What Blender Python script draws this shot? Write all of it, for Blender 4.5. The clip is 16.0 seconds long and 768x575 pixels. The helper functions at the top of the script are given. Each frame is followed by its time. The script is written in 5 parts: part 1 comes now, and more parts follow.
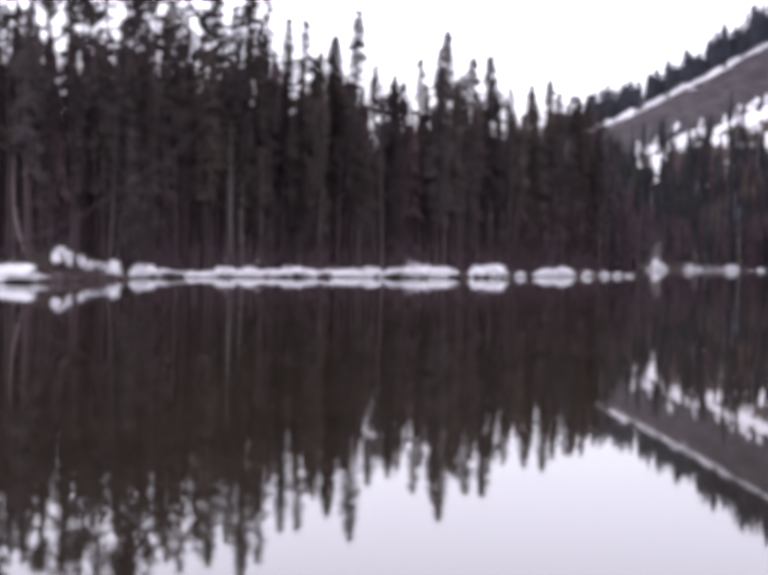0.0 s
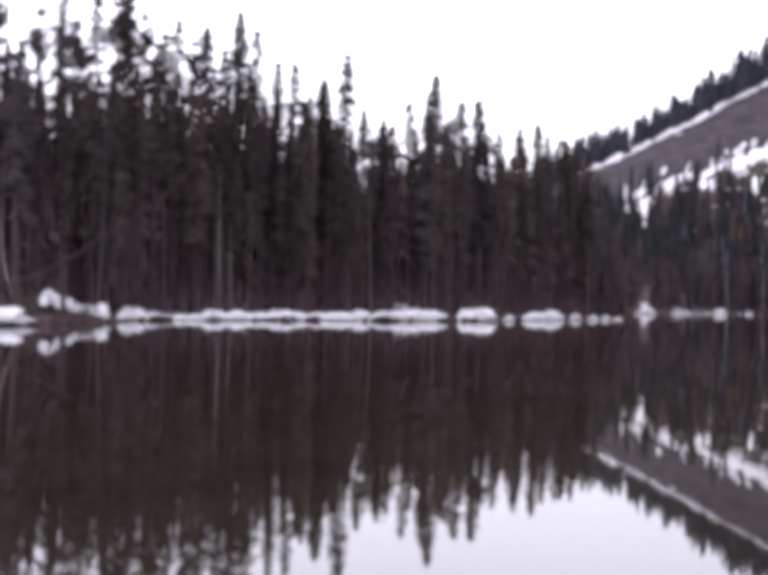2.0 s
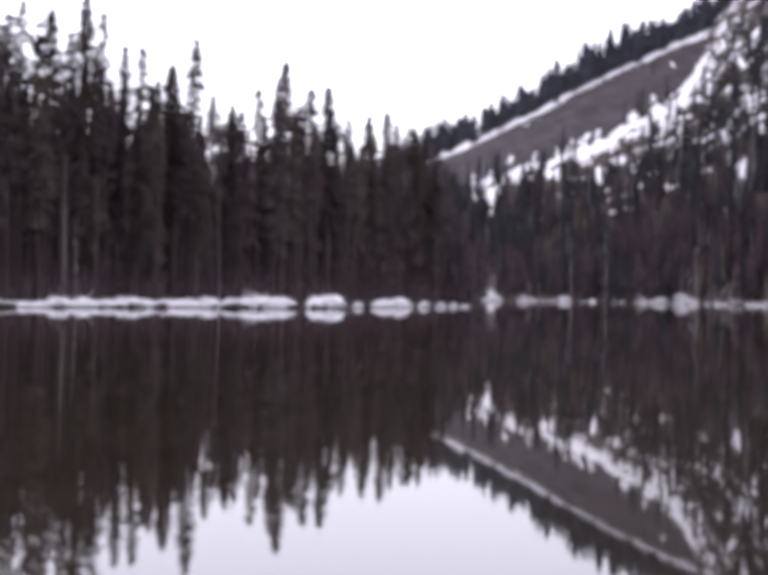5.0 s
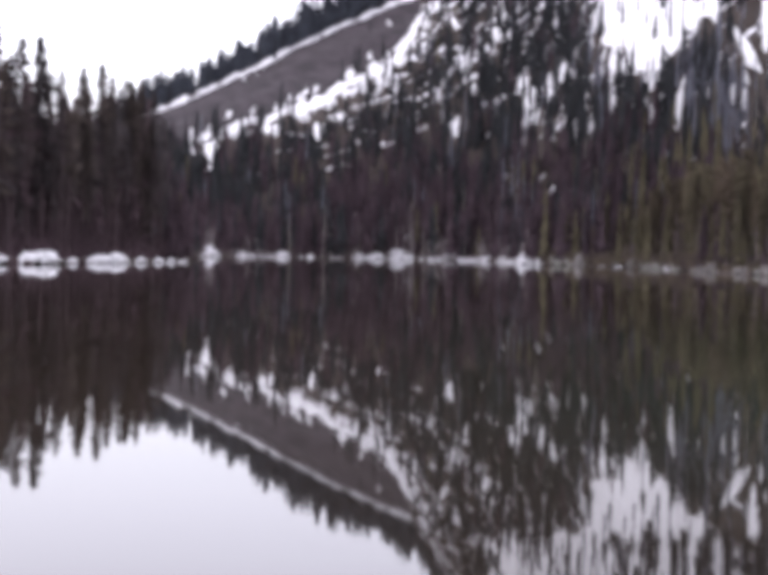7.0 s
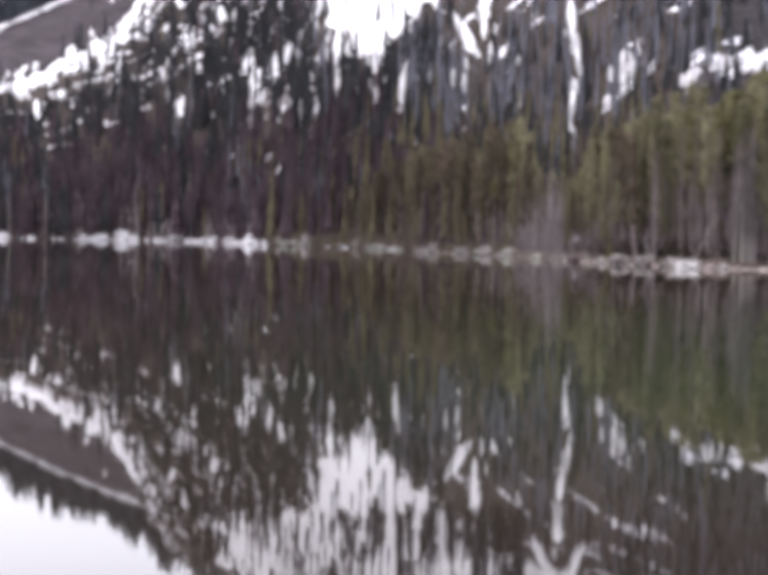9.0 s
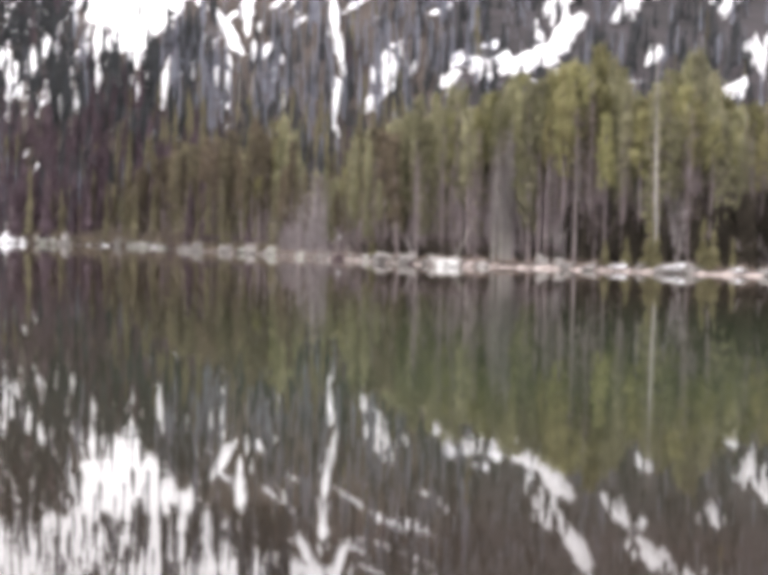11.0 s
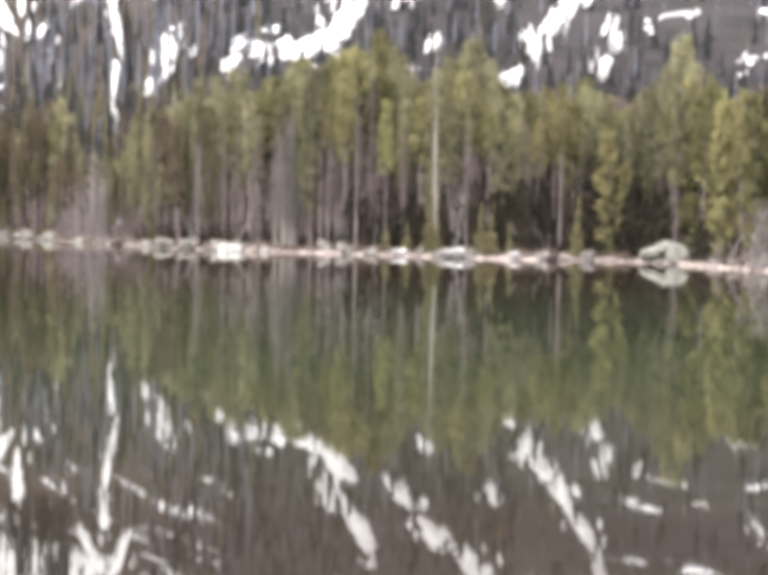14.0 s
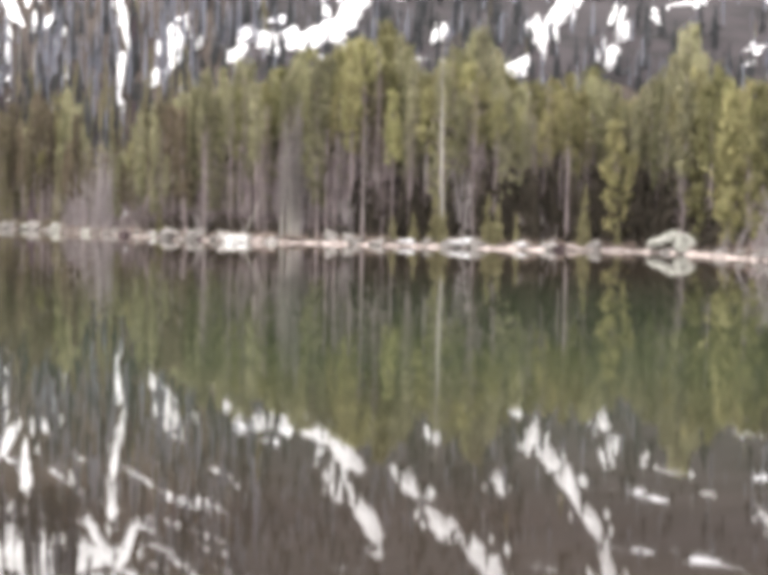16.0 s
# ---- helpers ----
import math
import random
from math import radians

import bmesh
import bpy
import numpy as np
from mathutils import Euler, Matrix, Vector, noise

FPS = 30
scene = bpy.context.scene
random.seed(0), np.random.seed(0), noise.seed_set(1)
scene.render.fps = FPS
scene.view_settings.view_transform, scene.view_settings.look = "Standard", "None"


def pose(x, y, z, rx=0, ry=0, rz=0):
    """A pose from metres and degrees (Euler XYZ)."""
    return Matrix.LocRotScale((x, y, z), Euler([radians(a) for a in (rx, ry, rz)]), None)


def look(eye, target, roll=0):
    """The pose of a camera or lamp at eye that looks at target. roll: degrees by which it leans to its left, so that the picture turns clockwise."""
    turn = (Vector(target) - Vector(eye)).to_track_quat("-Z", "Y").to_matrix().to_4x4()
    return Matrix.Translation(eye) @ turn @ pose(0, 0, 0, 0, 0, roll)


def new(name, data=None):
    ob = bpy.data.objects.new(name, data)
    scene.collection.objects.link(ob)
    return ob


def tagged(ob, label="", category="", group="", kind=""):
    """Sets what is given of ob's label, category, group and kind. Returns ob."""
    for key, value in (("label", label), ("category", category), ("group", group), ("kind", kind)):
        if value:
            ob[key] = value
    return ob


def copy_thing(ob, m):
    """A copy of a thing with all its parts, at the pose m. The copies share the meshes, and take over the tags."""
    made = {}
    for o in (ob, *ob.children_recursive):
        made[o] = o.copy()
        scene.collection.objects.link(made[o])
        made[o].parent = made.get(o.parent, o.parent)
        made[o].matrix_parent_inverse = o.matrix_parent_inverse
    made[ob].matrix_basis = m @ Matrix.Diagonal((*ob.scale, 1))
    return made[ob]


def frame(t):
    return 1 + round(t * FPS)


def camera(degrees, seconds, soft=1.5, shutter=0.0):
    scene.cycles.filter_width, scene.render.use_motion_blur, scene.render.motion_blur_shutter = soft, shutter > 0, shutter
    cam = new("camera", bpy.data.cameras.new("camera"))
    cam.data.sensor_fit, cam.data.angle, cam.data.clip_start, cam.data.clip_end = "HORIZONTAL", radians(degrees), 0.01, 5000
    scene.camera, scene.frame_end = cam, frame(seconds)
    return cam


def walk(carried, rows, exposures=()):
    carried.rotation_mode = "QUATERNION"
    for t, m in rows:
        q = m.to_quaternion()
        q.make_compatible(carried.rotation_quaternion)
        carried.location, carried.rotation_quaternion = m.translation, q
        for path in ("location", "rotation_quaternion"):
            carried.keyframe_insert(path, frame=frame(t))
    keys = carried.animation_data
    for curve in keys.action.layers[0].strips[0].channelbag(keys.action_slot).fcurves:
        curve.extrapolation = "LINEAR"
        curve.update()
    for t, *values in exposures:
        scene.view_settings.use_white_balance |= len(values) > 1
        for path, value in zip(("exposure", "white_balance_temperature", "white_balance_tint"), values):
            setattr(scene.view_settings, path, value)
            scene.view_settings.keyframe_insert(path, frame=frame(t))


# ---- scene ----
# The lake lies in polar order round the camera: azimuth in degrees clockwise from +y, distance in metres.
cam = camera(29.29, 16.0, soft=7.3)
EYE = (0.0, 0.0, 1.6)
# seconds, azimuth, pitch, roll of the pan
TURNS = (
    (0.0, 0.019, -1.134, 1.103), (0.5, 0.035, -0.566, 1.088), (1.0, 0.118, 0.075, 1.143), (1.5, 0.258, 0.500, 1.151),
    (2.0, 0.431, 0.561, 1.162), (2.5, 0.657, 0.564, 1.179), (3.0, 1.001, 0.549, 1.241), (3.2, 1.21, 0.53, 1.241),
    (5.3, 7.69, 0.0, 1.250), (5.5, 8.685, -0.150, 1.251), (6.0, 11.413, -0.514, 1.265), (6.5, 14.339, -0.932, 1.260),
    (7.0, 17.285, -1.317, 1.251), (7.5, 20.215, -1.606, 1.205), (8.0, 22.995, -1.781, 1.175), (8.5, 25.565, -1.847, 1.156),
    (9.0, 27.919, -1.845, 1.120), (9.2, 28.84, -1.84, 1.125), (11.3, 38.45, -1.72, 1.170), (11.5, 39.370, -1.717, 1.177),
    (12.0, 41.585, -1.701, 1.172), (12.5, 43.200, -1.674, 1.150), (13.0, 44.345, -1.685, 1.147), (13.5, 45.129, -1.838, 1.134),
    (14.0, 45.563, -2.150, 1.087), (14.5, 45.680, -2.481, 1.052), (15.0, 45.596, -2.637, 1.037), (15.5, 45.447, -2.586, 1.029),
    (16.0, 45.301, -2.528, 0.980))


def facing(a, e):
    a, e = radians(a), radians(e)
    return (EYE[0] + math.sin(a) * math.cos(e), EYE[1] + math.cos(a) * math.cos(e), EYE[2] + math.sin(e))


walk(cam, [(t, look(EYE, facing(a, e), r)) for t, a, e, r in TURNS],
     exposures=[(0.0, 0.08, 6350, 23), (6.0, 0.03, 6300, 23), (7.5, 0.18, 6400, 19), (8.3, 0.32, 6480, 18), (9.2, 0.62, 6550, 17), (11.3, 1.28, 6950, 11), (12.5, 1.50, 7050, 9), (16.0, 1.52, 7100, 9)])

# ---- sky and sun: a bright overcast noon ----
world = bpy.data.worlds.new("overcast_sky")
scene.world = world
world.use_nodes = True
wt = world.node_tree
for n in list(wt.nodes):
    wt.nodes.remove(n)
w_out, w_bg, w_bg2, w_add = (wt.nodes.new(k) for k in ("ShaderNodeOutputWorld", "ShaderNodeBackground", "ShaderNodeBackground", "ShaderNodeAddShader"))
w_sky = wt.nodes.new("ShaderNodeTexSky")
w_sky.sky_type, w_sky.sun_disc = "NISHITA", False
w_sky.sun_elevation, w_sky.sun_rotation = radians(38), radians(-15)
w_sky.air_density, w_sky.dust_density = 1.0, 0.6
w_bg.inputs["Strength"].default_value = 0.05
w_bg2.inputs["Color"].default_value = (0.96, 0.955, 1.0, 1)   # the cloud layer
w_dir, w_up, w_high = (wt.nodes.new(k) for k in ("ShaderNodeTexCoord", "ShaderNodeSeparateXYZ", "ShaderNodeValToRGB"))
w_high.color_ramp.interpolation = "B_SPLINE"
for spot, level in ((0.03, 1.02), (0.08, 1.18), (0.21, 2.0), (0.6, 1.9)):
    stop = w_high.color_ramp.elements.new(spot)
    stop.color = (level / 2, level / 2, level / 2, 1)
w_high.color_ramp.elements[0].color = (0.5, 0.5, 0.5, 1)
w_high.color_ramp.elements[-1].color = (0.95, 0.95, 0.95, 1)
w_twice = wt.nodes.new("ShaderNodeMath")
w_twice.operation = "MULTIPLY"
w_twice.inputs[1].default_value = 2.0
wt.links.new(w_dir.outputs["Generated"], w_up.inputs[0])
wt.links.new(w_up.outputs["Z"], w_high.inputs["Fac"])
wt.links.new(w_high.outputs["Color"], w_twice.inputs[0])
wt.links.new(w_twice.outputs[0], w_bg2.inputs["Strength"])
wt.links.new(w_sky.outputs[0], w_bg.inputs["Color"])
wt.links.new(w_bg.outputs[0], w_add.inputs[0])
wt.links.new(w_bg2.outputs[0], w_add.inputs[1])
wt.links.new(w_add.outputs[0], w_out.inputs["Surface"])
sun = new("sun", bpy.data.lights.new("sun", "SUN"))
sun.data.energy, sun.data.angle, sun.data.color = 0.6, radians(25), (1.0, 0.96, 0.9)
sun_from = Vector((math.sin(radians(-15)) * math.cos(radians(38)), math.cos(radians(-15)) * math.cos(radians(38)), math.sin(radians(38))))
sun.matrix_world = look(sun_from * 100, (0, 0, 0))


# ---- materials ----
def material(name, base, base2, scale=4.0, rough=0.85, stretch=(1, 1, 1), bump=0.3, vary=0.0, island=False, fine=25.0, spec=0.06, coords="Object", lo=0.38, hi=0.66, tone=None):
    """Two colours mixed by noise at two scales, with relief; vary: brightness shift from one object or island to the next; tone: the tint of some of them."""
    m = bpy.data.materials.new(name)
    m.use_nodes = True
    nt = m.node_tree
    L, N = nt.links.new, nt.nodes.new
    b = nt.nodes["Principled BSDF"]
    b.inputs["Roughness"].default_value = rough
    b.inputs["Specular IOR Level"].default_value = spec
    tc, mp = N("ShaderNodeTexCoord"), N("ShaderNodeMapping")
    mp.inputs["Scale"].default_value = stretch
    L(tc.outputs[coords], mp.inputs["Vector"])
    n1, n2 = N("ShaderNodeTexNoise"), N("ShaderNodeTexNoise")
    n1.inputs["Scale"].default_value, n1.inputs["Detail"].default_value = scale, 5
    n2.inputs["Scale"].default_value, n2.inputs["Detail"].default_value = fine, 4
    for n in (n1, n2):
        L(mp.outputs[0], n.inputs["Vector"])
    add = N("ShaderNodeMath")
    add.operation = "MULTIPLY_ADD"
    add.inputs[1].default_value = 0.45
    L(n2.outputs["Fac"], add.inputs[0])
    half = N("ShaderNodeMath")
    half.operation = "MULTIPLY"
    half.inputs[1].default_value = 0.6
    L(n1.outputs["Fac"], half.inputs[0])
    L(half.outputs[0], add.inputs[2])
    ramp = N("ShaderNodeValToRGB")
    ramp.color_ramp.elements[0].position, ramp.color_ramp.elements[1].position = lo, hi
    ramp.color_ramp.elements[0].color, ramp.color_ramp.elements[1].color = (*base, 1), (*base2, 1)
    L(add.outputs[0], ramp.inputs["Fac"])
    last = ramp.outputs["Color"]
    if vary:
        r = N("ShaderNodeNewGeometry").outputs["Random Per Island"] if island else N("ShaderNodeObjectInfo").outputs["Random"]
        mr = N("ShaderNodeMapRange")
        mr.inputs["To Min"].default_value, mr.inputs["To Max"].default_value = 1 - vary, 1 + vary
        L(r, mr.inputs["Value"])
        hs = N("ShaderNodeHueSaturation")
        L(mr.outputs[0], hs.inputs["Value"])
        L(last, hs.inputs["Color"])
        last = hs.outputs["Color"]
        if tone:
            pick, tint = N("ShaderNodeMath"), N("ShaderNodeMix")
            pick.operation, tint.data_type, tint.blend_type = "FRACT", "RGBA", "MULTIPLY"
            seven = N("ShaderNodeMath")
            seven.operation = "MULTIPLY"
            seven.inputs[1].default_value = 7.31
            L(r, seven.inputs[0])
            L(seven.outputs[0], pick.inputs[0])
            L(pick.outputs[0], tint.inputs["Factor"])
            L(last, tint.inputs["A"])
            tint.inputs["B"].default_value = (*tone, 1)
            last = tint.outputs["Result"]
    L(last, b.inputs["Base Color"])
    if bump:
        bp = N("ShaderNodeBump")
        bp.inputs["Strength"].default_value, bp.inputs["Distance"].default_value = bump, 0.05
        L(add.outputs[0], bp.inputs["Height"])
        L(bp.outputs[0], b.inputs["Normal"])
    return m


M_BARK = material("dark_bark", (0.040, 0.029, 0.031), (0.090, 0.066, 0.069), 3, 0.9, (1, 1, 0.15), 0.5, 0.25)
M_GREYBARK = material("grey_bark", (0.108, 0.087, 0.088), (0.280, 0.235, 0.234), 3, 0.9, (1, 1, 0.15), 0.4, 0.3)
M_DEAD = material("weathered_dead_wood", (0.19, 0.175, 0.16), (0.38, 0.355, 0.325), 3, 0.85, (1, 1, 0.1), 0.4, 0.25)
M_TWIG = material("bare_twigs", (0.050, 0.035, 0.040), (0.106, 0.075, 0.084), 2, 0.9, (1, 1, 1), 0.0, 0.5)
M_GREYTWIG = material("grey_bare_twigs", (0.088, 0.069, 0.070), (0.215, 0.174, 0.176), 2, 0.9, (1, 1, 1), 0.0, 0.25)
M_SPRUCE = material("dark_spruce_needles", (0.050, 0.040, 0.034), (0.108, 0.088, 0.076), 0.5, 0.8, (1, 1, 0.25), 0.0, 0.5, False, 9, tone=(0.76, 0.82, 1.0))
M_SPRUCE_FAR = material("far_spruce_needles", (0.016, 0.017, 0.018), (0.048, 0.050, 0.053), 0.33, 0.75, (1, 1, 0.10), 0.0, 0.15, True, 1.2)
M_BROWN_FAR = material("far_brown_branches", (0.029, 0.0205, 0.0245), (0.086, 0.062, 0.072), 0.33, 0.85, (1, 1, 0.10), 0.0, 0.15, True, 1.2)
M_PINE = material("olive_pine_needles", (0.094, 0.093, 0.044), (0.252, 0.238, 0.118), 0.7, 0.7, (1, 1, 0.12), 0.0, 0.35, False, 3, tone=(1.0, 0.92, 0.97))
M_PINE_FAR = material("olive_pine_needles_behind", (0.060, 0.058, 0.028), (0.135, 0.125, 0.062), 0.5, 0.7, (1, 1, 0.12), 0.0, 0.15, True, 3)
M_GREYFAR = material("far_grey_bare_trees", (0.072, 0.073, 0.088), (0.195, 0.198, 0.232), 0.33, 0.9, (1, 1, 0.1), 0.0, 0.15, True, 1.2)
M_SNAG = material("dull_grey_bark", (0.052, 0.042, 0.043), (0.125, 0.103, 0.104), 3, 0.9, (1, 1, 0.15), 0.4, 0.3)
# aerial haze is mixed into this needle colour as a paler blue-grey
M_RIDGE = material("haze_tinted_ridge_needles", (0.034, 0.038, 0.047), (0.078, 0.086, 0.102), 0.3, 0.8, (1, 1, 0.12), 0.0, 0.2, True, 1.0)
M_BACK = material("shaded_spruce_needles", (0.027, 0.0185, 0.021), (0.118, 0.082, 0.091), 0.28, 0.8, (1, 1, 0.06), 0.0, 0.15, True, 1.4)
M_SNOW = material("old_snow", (0.50, 0.50, 0.515), (0.78, 0.78, 0.795), 1.2, 0.6, (1, 1, 1), 0.5, 0.06)
# the same snow painted brighter, so the slope and its mirror image read white
M_HIGHSNOW = material("brightened_snow", (0.66, 0.66, 0.67), (0.87, 0.87, 0.88), 0.8, 0.6, (1, 1, 1), 0.4, 0.04)
# the same snow painted dimmer, to hold back the high exposure on the right
M_GREYSNOW = material("dimmed_old_snow", (0.38, 0.37, 0.375), (0.62, 0.615, 0.625), 0.5, 0.7, (1, 1, 1), 0.4, 0.08, False, 3)
M_SCREE = material("purple_grey_scree", (0.0095, 0.0070, 0.0090), (0.037, 0.0282, 0.0342), 0.16, 0.95, (1.0, 0.16, 0.5), 0.15, 0, False, 0.5, 0.2, "Object", 0.40, 0.62)
M_ROCK = material("pale_granite", (0.11, 0.10, 0.094), (0.32, 0.30, 0.285), 1.5, 0.85, (1, 1, 1), 0.6, 0.2)
M_PALEROCK = material("bleached_granite", (0.15, 0.148, 0.132), (0.37, 0.365, 0.33), 1.2, 0.8, (1, 1, 1), 0.6, 0.1)
M_WHITEROCK = material("white_granite", (0.24, 0.235, 0.225), (0.52, 0.51, 0.50), 1.6, 0.8, (1, 1, 1), 0.8, 0)
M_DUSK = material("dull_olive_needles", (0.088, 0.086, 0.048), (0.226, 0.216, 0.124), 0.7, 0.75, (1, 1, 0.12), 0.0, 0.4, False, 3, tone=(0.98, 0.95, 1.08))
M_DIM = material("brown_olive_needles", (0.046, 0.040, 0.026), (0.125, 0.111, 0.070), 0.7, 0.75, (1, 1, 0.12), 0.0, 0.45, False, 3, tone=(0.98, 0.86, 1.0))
# brown with the shade under the pine stand put into the colour
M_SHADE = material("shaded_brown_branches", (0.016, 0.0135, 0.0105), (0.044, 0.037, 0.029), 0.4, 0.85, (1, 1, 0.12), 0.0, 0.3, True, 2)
M_YELLOW = material("yellow_sapling_needles", (0.105, 0.095, 0.05), (0.21, 0.19, 0.11), 1.0, 0.7, (1, 1, 1), 0.0, 0.15, False, 6)
M_SHRUB = material("silver_grey_twigs", (0.13, 0.112, 0.112), (0.28, 0.25, 0.25), 2, 0.9, (1, 1, 1), 0.0, 0.2)
M_BANK = material("pale_gravel_bank", (0.045, 0.034, 0.031), (0.38, 0.325, 0.305), 0.9, 0.95, (1, 1, 1), 0.6, 0, False, 6, lo=0.39, hi=0.62)
M_GRASS = material("dry_grass", (0.13, 0.098, 0.084), (0.26, 0.205, 0.18), 1.5, 0.9, (1, 1, 1), 0.0, 0.2, True)
M_BRUSH = material("tan_brush", (0.070, 0.057, 0.043), (0.155, 0.128, 0.098), 1.5, 0.9, (1, 1, 1), 0.0, 0.3, True)

# forest floor: dark needle litter with patches of old snow that gather higher up the slope
M_GROUND = material("forest_floor_and_snow", (0.022, 0.018, 0.016), (0.062, 0.050, 0.044), 0.15, 0.95, (1, 1, 1), 0.5, 0, False, 2.0)
gt = M_GROUND.node_tree
gn, gl = gt.nodes.new, gt.links.new
g_b = gt.nodes["Principled BSDF"]
g_old = g_b.inputs["Base Color"].links[0].from_socket
g_tc, g_n, g_sep, g_h, g_sum, g_r, g_mix = (gn(k) for k in ("ShaderNodeTexCoord", "ShaderNodeTexNoise", "ShaderNodeSeparateXYZ", "ShaderNodeMapRange", "ShaderNodeMath", "ShaderNodeMapRange", "ShaderNodeMix"))
g_n.inputs["Scale"].default_value, g_n.inputs["Detail"].default_value = 0.11, 6
g_h.inputs["From Min"].default_value, g_h.inputs["From Max"].default_value = 2.0, 90.0
g_h.inputs["To Min"].default_value, g_h.inputs["To Max"].default_value = -0.12, 0.025
g_r.inputs["From Min"].default_value, g_r.inputs["From Max"].default_value = 0.575, 0.60
g_mix.data_type = "RGBA"
g_mix.inputs["B"].default_value = (0.80, 0.80, 0.83, 1)
gl(g_tc.outputs["Object"], g_n.inputs["Vector"])
gl(g_tc.outputs["Object"], g_sep.inputs[0])
gl(g_sep.outputs["Z"], g_h.inputs["Value"])
gl(g_n.outputs["Fac"], g_sum.inputs[0])
gl(g_h.outputs[0], g_sum.inputs[1])
gl(g_sum.outputs[0], g_r.inputs["Value"])
gl(g_r.outputs[0], g_mix.inputs["Factor"])
gl(g_old, g_mix.inputs["A"])
gl(g_mix.outputs["Result"], g_b.inputs["Base Color"])

# talus: dark stone with snow caught between the blocks
M_TALUS = material("talus_with_snow", (0.0058, 0.0047, 0.0053), (0.0245, 0.0198, 0.0220), 0.16, 0.95, (1.0, 0.3, 0.5), 0.15, 0, False, 0.5, 0.2, "Object", 0.40, 0.62)
tn, tl = M_TALUS.node_tree.nodes.new, M_TALUS.node_tree.links.new
t_b = M_TALUS.node_tree.nodes["Principled BSDF"]
t_old = t_b.inputs["Base Color"].links[0].from_socket
t_tc, t_n, t_r, t_m = (tn(k) for k in ("ShaderNodeTexCoord", "ShaderNodeTexNoise", "ShaderNodeMapRange", "ShaderNodeMix"))
t_n.inputs["Scale"].default_value, t_n.inputs["Detail"].default_value, t_n.inputs["Roughness"].default_value = 0.06, 7, 0.65
t_r.inputs["From Min"].default_value, t_r.inputs["From Max"].default_value = 0.62, 0.65
t_m.data_type = "RGBA"
t_m.inputs["B"].default_value = (0.72, 0.72, 0.76, 1)
tl(t_tc.outputs["Object"], t_n.inputs["Vector"])
tl(t_n.outputs["Fac"], t_r.inputs["Value"])
tl(t_r.outputs[0], t_m.inputs["Factor"])
tl(t_old, t_m.inputs["A"])
tl(t_m.outputs["Result"], t_b.inputs["Base Color"])

# water: a still dark surface with the faintest ripple over an olive-brown bed
M_WATER = material("still_lake_water", (0.014, 0.0105, 0.0075), (0.024, 0.018, 0.013), 0.05, 0.02, (1, 1, 1), 0.0, 0, False, 0.6, 0.5)
wn, wl = M_WATER.node_tree.nodes.new, M_WATER.node_tree.links.new
w_b = M_WATER.node_tree.nodes["Principled BSDF"]
w_b.inputs["IOR"].default_value = 1.333
w_dark = w_b.inputs["Base Color"].links[0].from_socket
w_pos, w_sx, w_mr, w_mx = (wn(k) for k in ("ShaderNodeTexCoord", "ShaderNodeSeparateXYZ", "ShaderNodeMapRange", "ShaderNodeMix"))
w_mr.inputs["From Min"].default_value, w_mr.inputs["From Max"].default_value = 0.28, 0.62
w_mx.data_type = "RGBA"
w_mx.inputs["B"].default_value = (0.019, 0.026, 0.0145, 1)
w_len, w_fade, w_mul, w_div = wn("ShaderNodeVectorMath"), wn("ShaderNodeMapRange"), wn("ShaderNodeMath"), wn("ShaderNodeMath")
w_len.operation, w_mul.operation, w_div.operation = "LENGTH", "MULTIPLY", "DIVIDE"
w_fade.inputs["From Min"].default_value, w_fade.inputs["From Max"].default_value = 8.0, 17.0
wl(w_pos.outputs["Object"], w_sx.inputs[0])
wl(w_pos.outputs["Object"], w_len.inputs[0])
wl(w_sx.outputs["X"], w_div.inputs[0])
wl(w_len.outputs["Value"], w_div.inputs[1])
wl(w_div.outputs[0], w_mr.inputs["Value"])
wl(w_len.outputs["Value"], w_fade.inputs["Value"])
wl(w_mr.outputs[0], w_mul.inputs[0])
wl(w_fade.outputs[0], w_mul.inputs[1])
# painted reflection: green drops to brown where the dark shore growth is mirrored
w_far, w_mul2 = wn("ShaderNodeMapRange"), wn("ShaderNodeMath")
w_far.inputs["From Min"].default_value, w_far.inputs["From Max"].default_value = 30.0, 52.0
w_far.inputs["To Min"].default_value, w_far.inputs["To Max"].default_value = 1.0, 0.0
w_mul2.operation = "MULTIPLY"
wl(w_len.outputs["Value"], w_far.inputs["Value"])
wl(w_mul.outputs[0], w_mul2.inputs[0])
wl(w_far.outputs[0], w_mul2.inputs[1])
wl(w_mul2.outputs[0], w_mx.inputs["Factor"])
wl(w_dark, w_mx.inputs["A"])
wl(w_mx.outputs["Result"], w_b.inputs["Base Color"])
w_b.inputs["Roughness"].default_value = 0.025
w_tc, w_n, w_bp = wn("ShaderNodeTexCoord"), wn("ShaderNodeTexNoise"), wn("ShaderNodeBump")
w_n.inputs["Scale"].default_value, w_n.inputs["Detail"].default_value = 0.6, 3
w_bp.inputs["Strength"].default_value, w_bp.inputs["Distance"].default_value = 0.02, 0.03
wl(w_tc.outputs["Object"], w_n.inputs["Vector"])
wl(w_n.outputs["Fac"], w_bp.inputs["Height"])
wl(w_bp.outputs[0], w_b.inputs["Normal"])


# ---- the lie of the land ----
def curve(table):
    xs, ys = zip(*table)
    return lambda v: float(np.interp(v, xs, ys))


